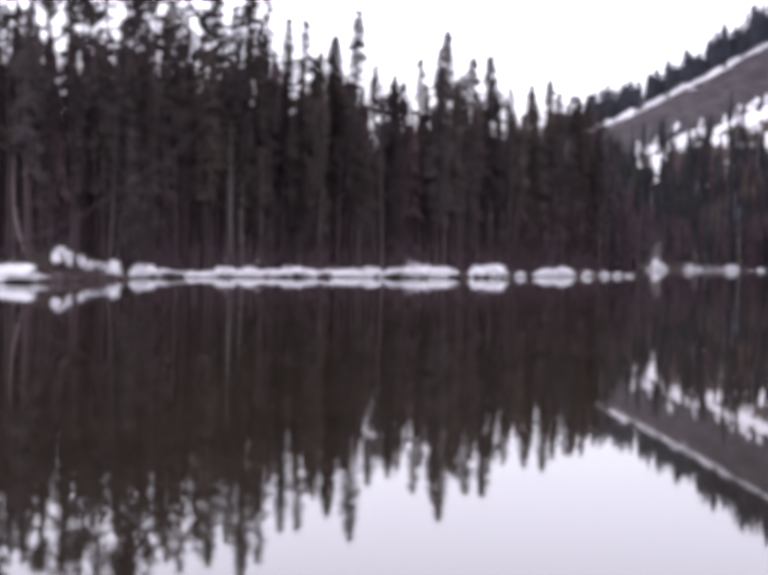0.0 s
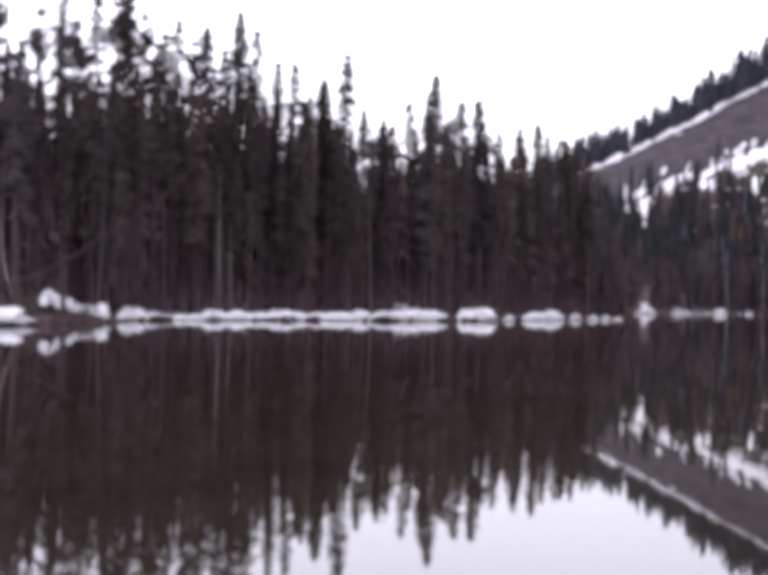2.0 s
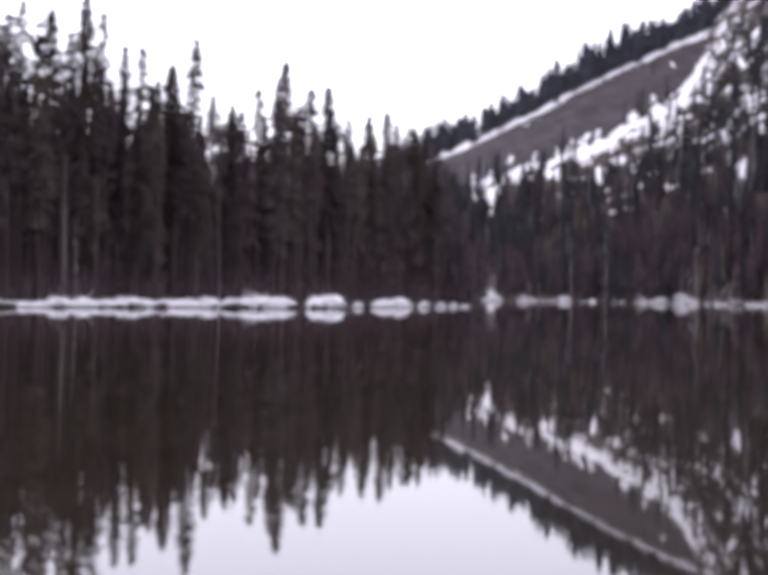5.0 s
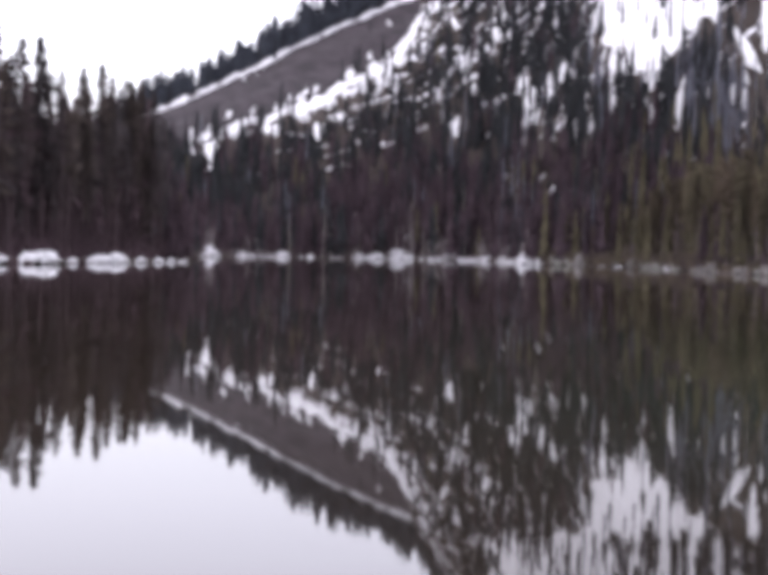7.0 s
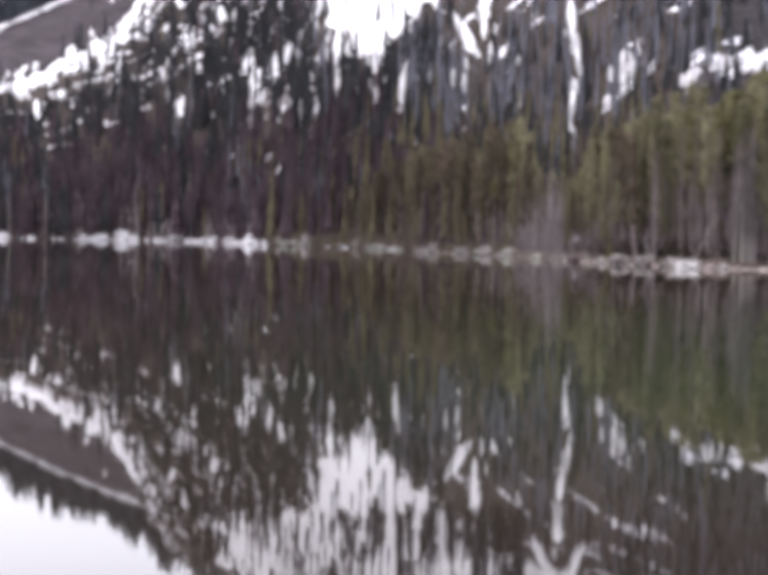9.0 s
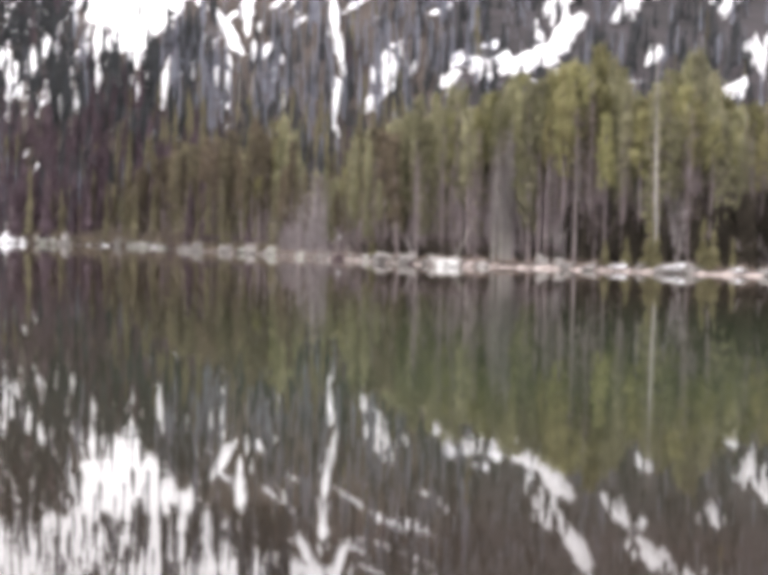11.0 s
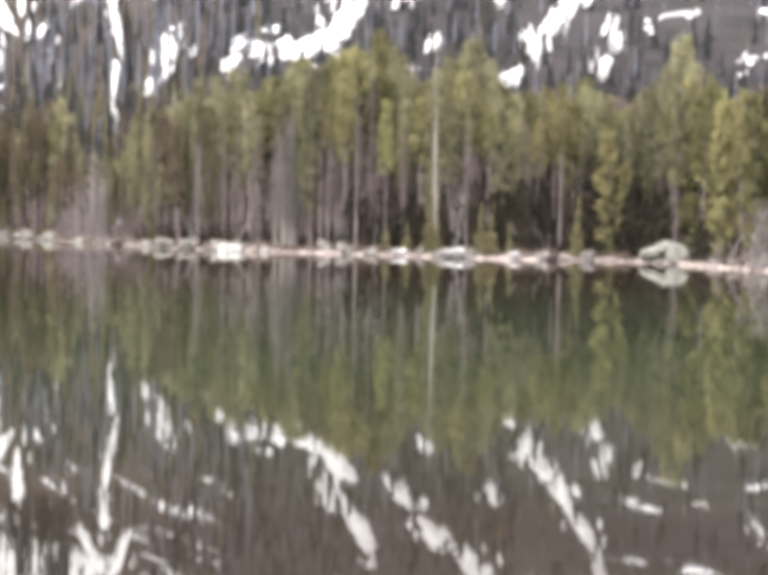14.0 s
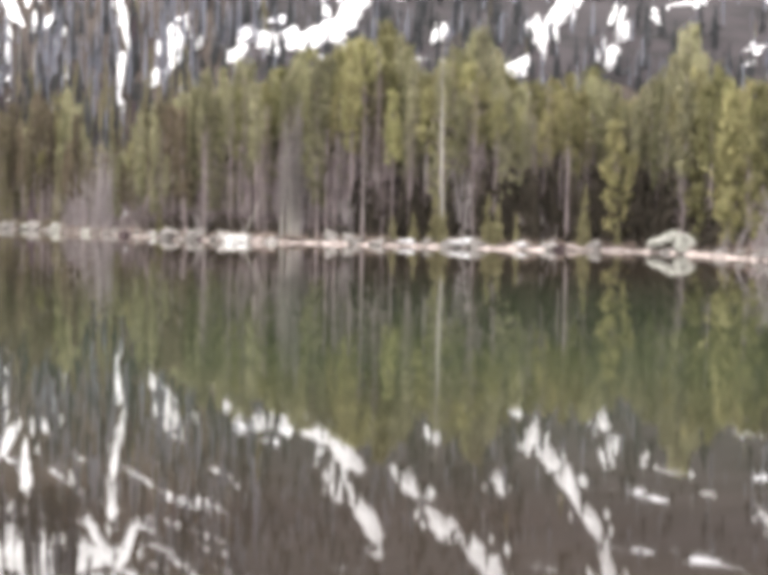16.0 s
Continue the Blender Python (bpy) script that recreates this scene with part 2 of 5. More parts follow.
shore = curve(((-180, 1.0), (-110, 2.0), (-80, 15), (-45, 52), (-20, 74), (-13.6, 79), (-10.5, 91), (-9, 101), (-3.2, 115), (1.5, 126),
               (4.4, 137), (6.9, 158), (8.7, 172), (9.7, 184), (10.0, 340), (11, 400), (14, 440), (18, 450), (21.4, 430), (22.9, 320), (25.5, 290),
               (28, 262), (29.4, 205), (31.5, 185), (33.9, 148), (36.8, 122), (39.5, 107), (42, 108), (44.4, 103), (47.3, 99),
               (50.7, 95), (53.9, 97), (56.3, 93), (58.7, 81), (60, 76), (75, 50), (100, 12), (125, 2.0), (180, 1.0)))
crest_el = curve(((-180, 2), (-30, 0.5), (-4, 0.4), (3, 2.4), (8, 5.3), (10, 6.15), (12.5, 7.45), (15.5, 8.95), (17.4, 9.8), (18.6, 10.3),
                  (19.6, 11.8), (20.6, 12.7), (25, 15), (32, 17), (45, 18), (70, 17), (110, 6), (180, 2)))
crest_r = curve(((-180, 900), (20, 900), (30, 800), (42, 650), (70, 620), (180, 900)))
foot_r = curve(((-180, 450), (8, 440), (14, 455), (21, 445), (26, 310), (30, 230), (34, 185), (40, 150), (60, 140), (100, 200), (180, 450)))


knoll = curve(((-18, 0), (-15, 0.4), (-13.2, 1.4), (-12.4, 1.4), (-11.5, 1.0), (-10.2, 0.3), (-9.4, 0)))


def ground_z(a, r):
    s0 = shore(a)
    q = r - s0
    if q < 0:
        return max(-2.2, 0.12 * q) - 0.03
    bank = 0.45 * (1 - math.exp(-q / 1.0)) + 0.02 * min(q, 40)
    bank += knoll(a) * min(1.0, max(0.0, (q - 0.8) / 6.0)) ** 0.8
    rc, rb = crest_r(a), foot_r(a)
    rise = math.tan(radians(crest_el(a))) * rc
    if r <= rb:
        hill = 0
    elif r <= rc:
        hill = rise * ((r - rb) / (rc - rb)) ** 0.95
    else:
        hill = rise * max(0.0, 1 - (r - rc) / (1.6 * rc))
    x, y = r * math.sin(radians(a)), r * math.cos(radians(a))
    lump = noise.noise((x * 0.15, y * 0.15, 0)) * 0.18 * min(1, q / 3)
    if hill > 0:
        lump += noise.noise((x * 0.02, y * 0.02, 3)) * 2.5 * min(1.0, hill / 12) * (0 if r > rc * 0.93 else 1)
    return bank + hill + lump


def place(a, r, up=0.0):
    return Vector((r * math.sin(radians(a)), r * math.cos(radians(a)), ground_z(a, r) + up))


def slope_r(a, el):
    """The distance at which the slope rises to that elevation above the eye."""
    lo, hi = foot_r(a), crest_r(a)
    t = math.tan(radians(el))
    for _ in range(22):
        mid = (lo + hi) / 2
        if (ground_z(a, mid) - EYE[2]) / mid < t:
            lo = mid
        else:
            hi = mid
    return (lo + hi) / 2


def mesh_of(name, v, f, mats, idx=None, smooth=False):
    me = bpy.data.meshes.new(name)
    me.from_pydata([tuple(p) for p in v], [], [tuple(q) for q in f])
    for m in mats:
        me.materials.append(m)
    if idx is not None:
        me.polygons.foreach_set("material_index", np.array(idx, dtype=np.int32))
    if smooth:
        me.polygons.foreach_set("use_smooth", [True] * len(me.polygons))
    me.update()
    return me


def part(name, me, parent, label="", kind=""):
    ob = new(name, me)
    ob.parent = parent
    return tagged(ob, label, kind=kind)


# ground: one sheet, close rings along the shore and up the slope
azs = [*range(-180, -30, 6), *np.arange(-30, 8, 0.5), *np.arange(8, 10.4, 0.1), *np.arange(10.4, 75, 0.4), *range(75, 180, 5)]
gv, gf = [], []
near_f = (0.02, 0.3, 0.6, 0.85, 0.95, 0.985)
off = (0, 0.4, 1.0, 2.0, 4, 7, 11, 16, 22)
NR = len(near_f) + len(off) + 3 + 64 + 5
for a in azs:
    a = float(a)
    s0, rb, rc = shore(a), foot_r(a), crest_r(a)
    rb = max(rb, s0 + 30)
    rings = [s0 * f for f in near_f] + [s0 + o for o in off] + [s0 + 22 + (rb - s0 - 22) * k / 4 for k in (1, 2, 3)]
    rings += [rb + (rc - rb) * k / 63 for k in range(64)] + [rc * 1.1, rc * 1.5, rc * 2.2, rc * 2.8, 4800]
    gv += [place(a, r) for r in rings]
n = len(azs)
for i in range(n):
    for k in range(NR - 1):
        j = (i + 1) % n
        gf.append((i * NR + k, i * NR + k + 1, j * NR + k + 1, j * NR + k))
gf.append(tuple(i * NR for i in range(n)))
ground = new("ground", mesh_of("ground", gv, gf, [M_GROUND], smooth=True))
tagged(ground, "dark forest floor rising to a snow-patched mountainside", "ground", kind="structure")

wv = [(x, y, 0.0) for x in (-700, 700) for y in (-300, 700)]
water = new("water", mesh_of("water", wv, [(0, 2, 3, 1)], [M_WATER]))
tagged(water, "still dark green lake mirroring forest and slope", "water", kind="structure")


def rag(a, el, seed, freq=1.0):
    return noise.noise((a * freq, el * freq, seed))


def draped(name, mat, a0, a1, low, high, up=0.6, na=80, ne=10, rough=0.12, freq=2.5):
    """A sheet that lies on the slope between two elevation curves, with ragged edges."""
    v, f = [], []
    for i in range(na):
        a = a0 + (a1 - a0) * i / (na - 1)
        lo, hi = low(a) + rough * rag(a, 1, 3.1, freq), high(a) + rough * rag(a, 7, 5.7, freq)
        for k in range(ne):
            e = lo + (hi - lo) * k / (ne - 1)
            edge = 0.15 if k in (0, ne - 1) else 1
            v.append(place(a, slope_r(a, e), up * edge))
    for i in range(na - 1):
        for k in range(ne - 1):
            f.append((i * ne + k, (i + 1) * ne + k, (i + 1) * ne + k + 1, i * ne + k + 1))
    return new(name, mesh_of(name, v, f, [mat], smooth=True))


patch_no = [0]
snowfields = []


scrap_v, scrap_f = [], []


def snow_patch(a, el, length, width, tilt, ragged=0.8, loose=False):
    """A snowfield on the slope: centre, length and width in degrees of view, tilt from the horizontal."""
    patch_no[0] += 1
    snowfields.append((a, el, length, width, tilt))
    sd = patch_no[0] * 3.7
    c, s = math.cos(radians(tilt)), math.sin(radians(tilt))
    v, f = [], []
    length, width = (length * 0.98, width * 0.8) if a > 33 else (length * 1.08, width * 1.05)
    ragged = 0.55 if length > 1.7 else ragged
    ra = slope_r(a, el)
    rise = (slope_r(a, el + 0.3) - ra) / 0.3
    nr, ns = (5, 72) if length > 0.8 else (3, 20)
    thick = 0.45 if a > 55 and width < 0.3 else 1.5
    for k in range(nr):
        for i in range(ns):
            w = 2 * math.pi * i / ns
            q = k / (nr - 1)
            wob = 1 + ragged * (noise.noise((math.cos(w) * 1.6, math.sin(w) * 1.6, sd)) + 0.8 * noise.noise((math.cos(w) * 5, math.sin(w) * 5, sd + 9)) + (0.7 if length < 1.6 else 0.3) * noise.noise((math.cos(w) * 12, math.sin(w) * 12, sd + 5)))
            u, t = q * wob * length / 2 * math.cos(w), q * wob * width / 2 * math.sin(w)
            aa, ee = a + u * c - t * s, el + u * s + t * c
            ee = min(ee, crest_el(aa) - 0.02)
            v.append(place(aa, ra + rise * (ee - el) if loose else slope_r(aa, ee), thick * (1 - q ** 4) + 0.25))
    for k in range(nr - 1):
        for i in range(ns):
            j = (i + 1) % ns
            f.append((k * ns + i, (k + 1) * ns + i, (k + 1) * ns + j, k * ns + j))
    if loose:
        scrap_f.extend(tuple(q + len(scrap_v) for q in face) for face in f)
        scrap_v.extend(v)
        return None
    # past azimuth 36 the snow colour is dimmed against the raised exposure
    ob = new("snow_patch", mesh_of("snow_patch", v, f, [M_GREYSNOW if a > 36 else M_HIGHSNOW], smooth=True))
    return tagged(ob, "patch of old white snow on the mountainside", "snow patch", "snow patches on the slope")


snow_line = curve(((7, 4.75), (8.1, 5.14), (9.85, 5.9), (10.8, 6.4), (12.5, 7.2), (13.6, 7.88), (15.5, 8.77), (17.4, 9.6), (18.6, 10.0)))
scree_low = curve(((7, 2.9), (9.9, 4.1), (11.75, 4.95), (12.9, 5.15), (14.6, 5.9), (16.3, 6.9), (17.4, 7.35), (18, 8.1), (18.9, 9.4)))
scree = draped("scree_slope", M_SCREE, 7.0, 18.7, scree_low, lambda a: snow_line(a) - 0.05, 0.5, 90, 14)
tagged(scree, "bare purple-grey scree on the ridge", "scree", kind="structure")
talus = draped("talus_slope", M_TALUS, 39.5, 66, lambda a: 5.2 + 0.6 * rag(a, 2, 8, 0.6), lambda a: 15.6, 0.5, 110, 26)
tagged(talus, "grey-purple talus above the young pines", "talus", kind="structure")
strip = draped("snow_strip", M_SNOW, 7.6, 18.6, lambda a: snow_line(a) - 0.07 - 0.10 * rag(a, 3, 1, 4), lambda a: snow_line(a) - 0.05 + max(0.0, 0.16 + 0.62 * rag(a, 9, 2, 2.1)), 1.0, 260, 5, 0.05, 7)
tagged(strip, "thin strip of snow under the ridge trees", "snow strip", kind="structure")

# snow on the left part of the slope, below the scree
for q in ((11.5, 4.8, 0.9, 0.2, 22), (12.9, 4.7, 0.6, 0.28, 15), (12.9, 5.15, 0.8, 0.22, 28), (13.9, 5.5, 0.7, 0.3, 30), (14.6, 5.75, 0.8, 0.34, 32), (15.2, 6.2, 0.9, 0.26, 32),
          (16.1, 6.65, 0.7, 0.22, 35), (16.8, 7.05, 0.6, 0.2, 35), (14.6, 4.65, 0.5, 0.36, 80), (15.3, 5.2, 0.6, 0.22, 10), (10.45, 3.7, 0.8, 0.28, 110), (10.4, 3.05, 0.45, 0.26, 90),
          (10.0, 4.2, 0.8, 0.25, 15), (17.6, 7.5, 1.4, 0.26, 62), (18.3, 8.7, 1.3, 0.34, 58)):
    snow_patch(*q)
for q in ((19.9, 4.9, 0.7, 0.3, 85), (22.4, 6.45, 0.7, 0.35, 60), (22.8, 5.6, 1.5, 0.4, 78), (23.5, 6.4, 0.9, 0.3, 82), (28.5, 5.9, 1.7, 0.32, 82), (29.0, 6.8, 0.9, 0.3, 95), (25.9, 5.9, 0.9, 0.22, 85), (24.8, 5.6, 0.5, 0.25, 60), (24.0, 7.2, 0.9, 0.25, 80),
          (20.3, 7.2, 0.8, 0.3, 80), (21.5, 8.8, 1.2, 0.35, 75), (27.6, 5.7, 1.1, 0.3, 60), (26.9, 8.6, 3.6, 2.6, 85), (27.6, 8.0, 2.8, 1.0, 75),
          (28.5, 10.4, 5.5, 2.8, 20), (26.5, 11.6, 6.0, 2.2, 10), (22.6, 12.0, 4.0, 1.4, 28), (29.5, 13.2, 8.0, 2.0, 0), (30.9, 7.8, 1.6, 0.3, 120), (31.6, 8.9, 1.8, 0.5, 85), (30.8, 11.6, 4.0, 1.2, 5)):
    snow_patch(*q)
# scraps of snow in the gaps between the trees
scrap = random.Random(77)
for k in range(85):
    a = scrap.uniform(9.6, 18.6)
    e = scree_low(a) + 0.5 - 1.1 * scrap.random() ** 0.9
    snow_patch(a, e, scrap.uniform(0.14, 0.42), scrap.uniform(0.07, 0.17), scrap.uniform(30, 100), loose=True)
for k in range(150):
    a = scrap.uniform(16.5, 33.5)
    e = scrap.uniform(3.4, 10.5)
    if e < 3.4 + 2.2 * abs(noise.noise((a * 0.9, 0, 4.4))) + (1.5 if a < 20 else 0) or noise.noise((a * 0.5, e * 0.5, 8.8)) < -0.12:
        continue
    snow_patch(a, e, scrap.uniform(0.25, 0.75), scrap.uniform(0.07, 0.17), scrap.uniform(68, 112), loose=True)
for k in range(70):
    snow_patch(scrap.gauss(24.6, 2.0), scrap.uniform(4.6, 8.5), scrap.uniform(0.3, 0.8), scrap.uniform(0.07, 0.16), scrap.uniform(75, 105), loose=True)


def snow_group(a, el, length, width, tilt):
    """A snowfield with scraps broken off round it."""
    snow_patch(a, el, length * 0.95, width * 0.9, tilt)
    c, s = math.cos(radians(tilt)), math.sin(radians(tilt))
    for _ in range(2 if length < 1 else 4):
        w = scrap.uniform(0, 6.283)
        u, t = math.cos(w) * length * scrap.uniform(0.45, 0.7), math.sin(w) * (width * scrap.uniform(0.5, 0.9) + 0.08)
        snow_patch(a + u * c - t * s, el + u * s + t * c, scrap.uniform(0.12, 0.4), scrap.uniform(0.06, 0.16), tilt + scrap.uniform(-40, 40), loose=True)


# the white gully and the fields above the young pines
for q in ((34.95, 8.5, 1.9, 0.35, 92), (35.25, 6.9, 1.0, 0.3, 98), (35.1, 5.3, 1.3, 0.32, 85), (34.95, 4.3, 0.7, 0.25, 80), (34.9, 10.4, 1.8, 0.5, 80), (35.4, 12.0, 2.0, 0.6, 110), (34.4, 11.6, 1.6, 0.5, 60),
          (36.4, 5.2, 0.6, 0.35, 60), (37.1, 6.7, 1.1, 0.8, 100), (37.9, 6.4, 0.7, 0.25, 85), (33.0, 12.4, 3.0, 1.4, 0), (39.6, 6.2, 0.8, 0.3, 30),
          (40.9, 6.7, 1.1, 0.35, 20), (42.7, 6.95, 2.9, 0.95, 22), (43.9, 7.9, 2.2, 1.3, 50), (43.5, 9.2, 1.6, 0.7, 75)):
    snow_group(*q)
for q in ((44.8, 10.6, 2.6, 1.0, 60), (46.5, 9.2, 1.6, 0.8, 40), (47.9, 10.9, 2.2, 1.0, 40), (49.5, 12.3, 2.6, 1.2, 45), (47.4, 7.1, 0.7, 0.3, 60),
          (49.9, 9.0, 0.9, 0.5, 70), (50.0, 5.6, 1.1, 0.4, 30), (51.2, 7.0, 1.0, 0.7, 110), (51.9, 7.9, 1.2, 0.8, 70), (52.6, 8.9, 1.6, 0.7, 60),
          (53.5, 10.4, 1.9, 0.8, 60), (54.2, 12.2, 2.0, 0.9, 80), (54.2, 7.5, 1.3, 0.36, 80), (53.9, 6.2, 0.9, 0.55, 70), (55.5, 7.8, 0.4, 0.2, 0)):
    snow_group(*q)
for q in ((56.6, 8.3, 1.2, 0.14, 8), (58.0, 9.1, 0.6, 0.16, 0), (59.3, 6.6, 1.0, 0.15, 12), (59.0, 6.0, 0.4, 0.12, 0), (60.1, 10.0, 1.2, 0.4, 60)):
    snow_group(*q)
# snow that shows between the boles of the young pines
for q in ((43.5, 3.3, 0.4, 0.2, 10), (44.3, 3.6, 0.5, 0.25, 20), (45.1, 3.5, 0.6, 0.25, 0), (46.2, 3.9, 0.5, 0.3, 30)):
    snow_patch(*q)
tagged(new("snow_scraps", mesh_of("snow_scraps", scrap_v, scrap_f, [M_HIGHSNOW], smooth=True)), "small scraps of old snow between the trees on the slope", "snow", kind="stuff")


# ---- trees: pieces of mesh, each made once ----
class Soup:
    """Triangles gathered from limbs, sprays and twigs."""

    def __init__(self):
        self.v, self.f = [], []

    def tri(self, a, b, c):
        n = len(self.v)
        self.v += [a, b, c]
        self.f.append((n, n + 1, n + 2))

    def tube(self, pts, radii, sides=6):
        n = len(self.v)
        for p, r in zip(pts, radii):
            for k in range(sides):
                w = 2 * math.pi * k / sides
                self.v.append((p[0] + r * math.cos(w), p[1] + r * math.sin(w), p[2]))
        for i in range(len(pts) - 1):
            for k in range(sides):
                j = (k + 1) % sides
                self.f.append((n + i * sides + k, n + i * sides + j, n + (i + 1) * sides + j, n + (i + 1) * sides + k))
        self.f.append(tuple(n + (len(pts) - 1) * sides + k for k in range(sides)))

    def limb(self, p, q, r0, r1):
        """A thin three-sided limb from p to q."""
        d = (q - p).normalized()
        s = d.orthogonal().normalized()
        t = d.cross(s)
        n = len(self.v)
        for c, r in ((p, r0), (q, r1)):
            for k in range(3):
                w = 2.094 * k
                self.v.append(c + r * (s * math.cos(w) + t * math.sin(w)))
        for k in range(3):
            j = (k + 1) % 3
            self.f.append((n + k, n + j, n + 3 + j, n + 3 + k))

    def mesh(self, name, mat):
        return mesh_of(name, self.v, self.f, [mat])


def bole(rng, h, r0, lean=0.02, sides=7):
    s = Soup()
    dx, dy = rng.uniform(-lean, lean), rng.uniform(-lean, lean)
    b = rng.uniform(-0.012, 0.012) * h
    pts, rad = [], []
    for k in range(9):
        t = k / 8
        pts.append((dx * h * t + b * math.sin(3.1 * t), dy * h * t + b * math.sin(2.3 * t + 1) - b * math.sin(1), h * t - (0.3 if k == 0 else 0)))
        rad.append(r0 * (1.25 if k == 0 else 1 - 0.93 * t))
    s.tube(pts, rad, sides)
    at = lambda t: Vector(np.array([np.interp(t, np.linspace(0, 1, 9), [p[i] for p in pts]) for i in range(3)]))
    return s, at


def spray(s, rng, p, q, w, n=4):
    """A branch from p to q feathered with slender needled side twigs that hang a little."""
    d = q - p
    side = d.cross(Vector((0, 0, 1)))
    side = side.normalized() if side.length > 1e-4 else Vector((1, 0, 0))
    foot = d.normalized() * 0.085
    for k in range(n):
        t = (k + 0.5 + rng.uniform(-0.3, 0.3)) / n
        c = p + d * t
        ww = w * (1.25 - 0.7 * t)
        for sign in (-1, 1):
            tip = c + d * rng.uniform(0.12, 0.34) + side * sign * ww * rng.uniform(0.35, 0.9) + Vector((0, 0, -rng.uniform(0.15, 0.9) * ww))
            s.tri(c - foot, c + foot, tip)
    up = Vector((0, 0, 0.05))
    s.tri(p + d * 0.3 - up, p + d * 0.3 + up, q + d * 0.06)


def spruce(seed, h, base, rmax, gap=0.30, per=8, thin=0.0, taper=0.8, twigs=40, n=4):
    """Meshes of a narrow spruce: bole, needled crown and dead lower twigs."""
    rng = random.Random(seed)
    trunk, at = bole(rng, h, 0.012 * h + 0.02)
    crown, dead = Soup(), Soup()
    z = base * h
    bare = [(rng.uniform(0, 6.28), rng.uniform(base, 0.75) * h, rng.uniform(0.5, 1.3) * h / 20) for _ in range(5)]
    while z < h * 0.995:
        t = (z - base * h) / (h - base * h)
        r = rmax * (min(1.0, 0.55 + 2.2 * t) * (1 - t) ** taper) * rng.uniform(0.6, 1.25) + 0.008 * h
        for k in range(per):
            w = rng.uniform(0, 6.283)
            if rng.random() < thin or any(abs(z - b[1]) < b[2] and math.cos(w - b[0]) > 0.4 for b in bare):
                continue
            rr = r * rng.uniform(0.55, 1.15)
            p = at(z / h)
            q = p + Vector((rr * math.cos(w), rr * math.sin(w), rr * rng.uniform(-0.75, -0.1) + 0.35 * t * rr))
            spray(crown, rng, p, q, (0.20 + 0.30 * rr) * (1 - 0.3 * t), n)
        z += gap * rng.uniform(0.7, 1.3) * (1 - 0.35 * t)
    crown.tri(at(0.97) + Vector((0.08, 0, 0)), at(0.97) + Vector((-0.07, 0.04, 0)), at(1.0) + Vector((0, 0, 0.25)))
    for k in range(twigs):
        t = rng.uniform(0.05, max(base * 1.5, 0.3))
        p, w, ln = at(t), rng.uniform(0, 6.283), rng.uniform(0.5, 1.9)
        q = p + Vector((ln * math.cos(w), ln * math.sin(w), rng.uniform(-0.5, 0.2) * ln))
        dead.limb(p, q, 0.026, 0.008)
        c = p.lerp(q, rng.uniform(0.4, 0.9))
        dead.limb(c, c + Vector((rng.uniform(-0.4, 0.4), rng.uniform(-0.4, 0.4), rng.uniform(-0.3, 0.3))), 0.012, 0.004)
    return trunk, crown, dead


def skirt_fir(seed, h, base, rmax, layers=8, sides=7, stem=0.12):
    """A fir for the distance: a thin bole and ragged drooping skirts of branches."""
    rng = random.Random(seed)
    trunk, crown = Soup(), Soup()
    trunk.tube([(0, 0, -0.5), (0, 0, h * 0.9)], [stem, 0.03], 4)
    for k in range(layers):
        t = k / layers
        z0 = h * (base + (1 - base) * t)
        z1 = min(h, z0 + h * (1 - base) / layers * rng.uniform(1.7, 2.6))
        r = rmax * (1 - t) ** 0.8 * rng.uniform(0.7, 1.15) + 0.08
        ox, oy = rng.uniform(-0.12, 0.12) * rmax, rng.uniform(-0.12, 0.12) * rmax
        ring = []
        for i in range(2 * sides):
            w = math.pi * (i + rng.uniform(-0.35, 0.35)) / sides
            q = r * (rng.uniform(0.8, 1.25) if i % 2 else rng.uniform(0.25, 0.55))
            ring.append(Vector((ox + q * math.cos(w), oy + q * math.sin(w), z0 + (0 if i % 2 else 0.35 * (z1 - z0)) + rng.uniform(-0.25, 0.15) * (z1 - z0))))
        n = len(crown.v)
        crown.v += [*ring, Vector((0, 0, z1))]
        m = 2 * sides
        crown.f += [(n + i, n + (i + 1) % m, n + m) for i in range(m)]
    return trunk, crown


def tuft(s, rng, c, size, n=7, up=0.35):
    """A brush of slender needled shoots; up: how strongly they sweep upwards."""
    for _ in range(n):
        d = Vector((rng.gauss(0, 1), rng.gauss(0, 1), rng.gauss(up, 0.8))).normalized() * size * rng.uniform(0.7, 1.5)
        o = d.cross(Vector((rng.gauss(0, 1), rng.gauss(0, 1), 0))).normalized() * size * 0.17
        b = c + Vector((rng.gauss(0, 0.35), rng.gauss(0, 0.35), rng.gauss(-0.2, 0.4))) * size
        s.tri(b - o, b + o, b + d)


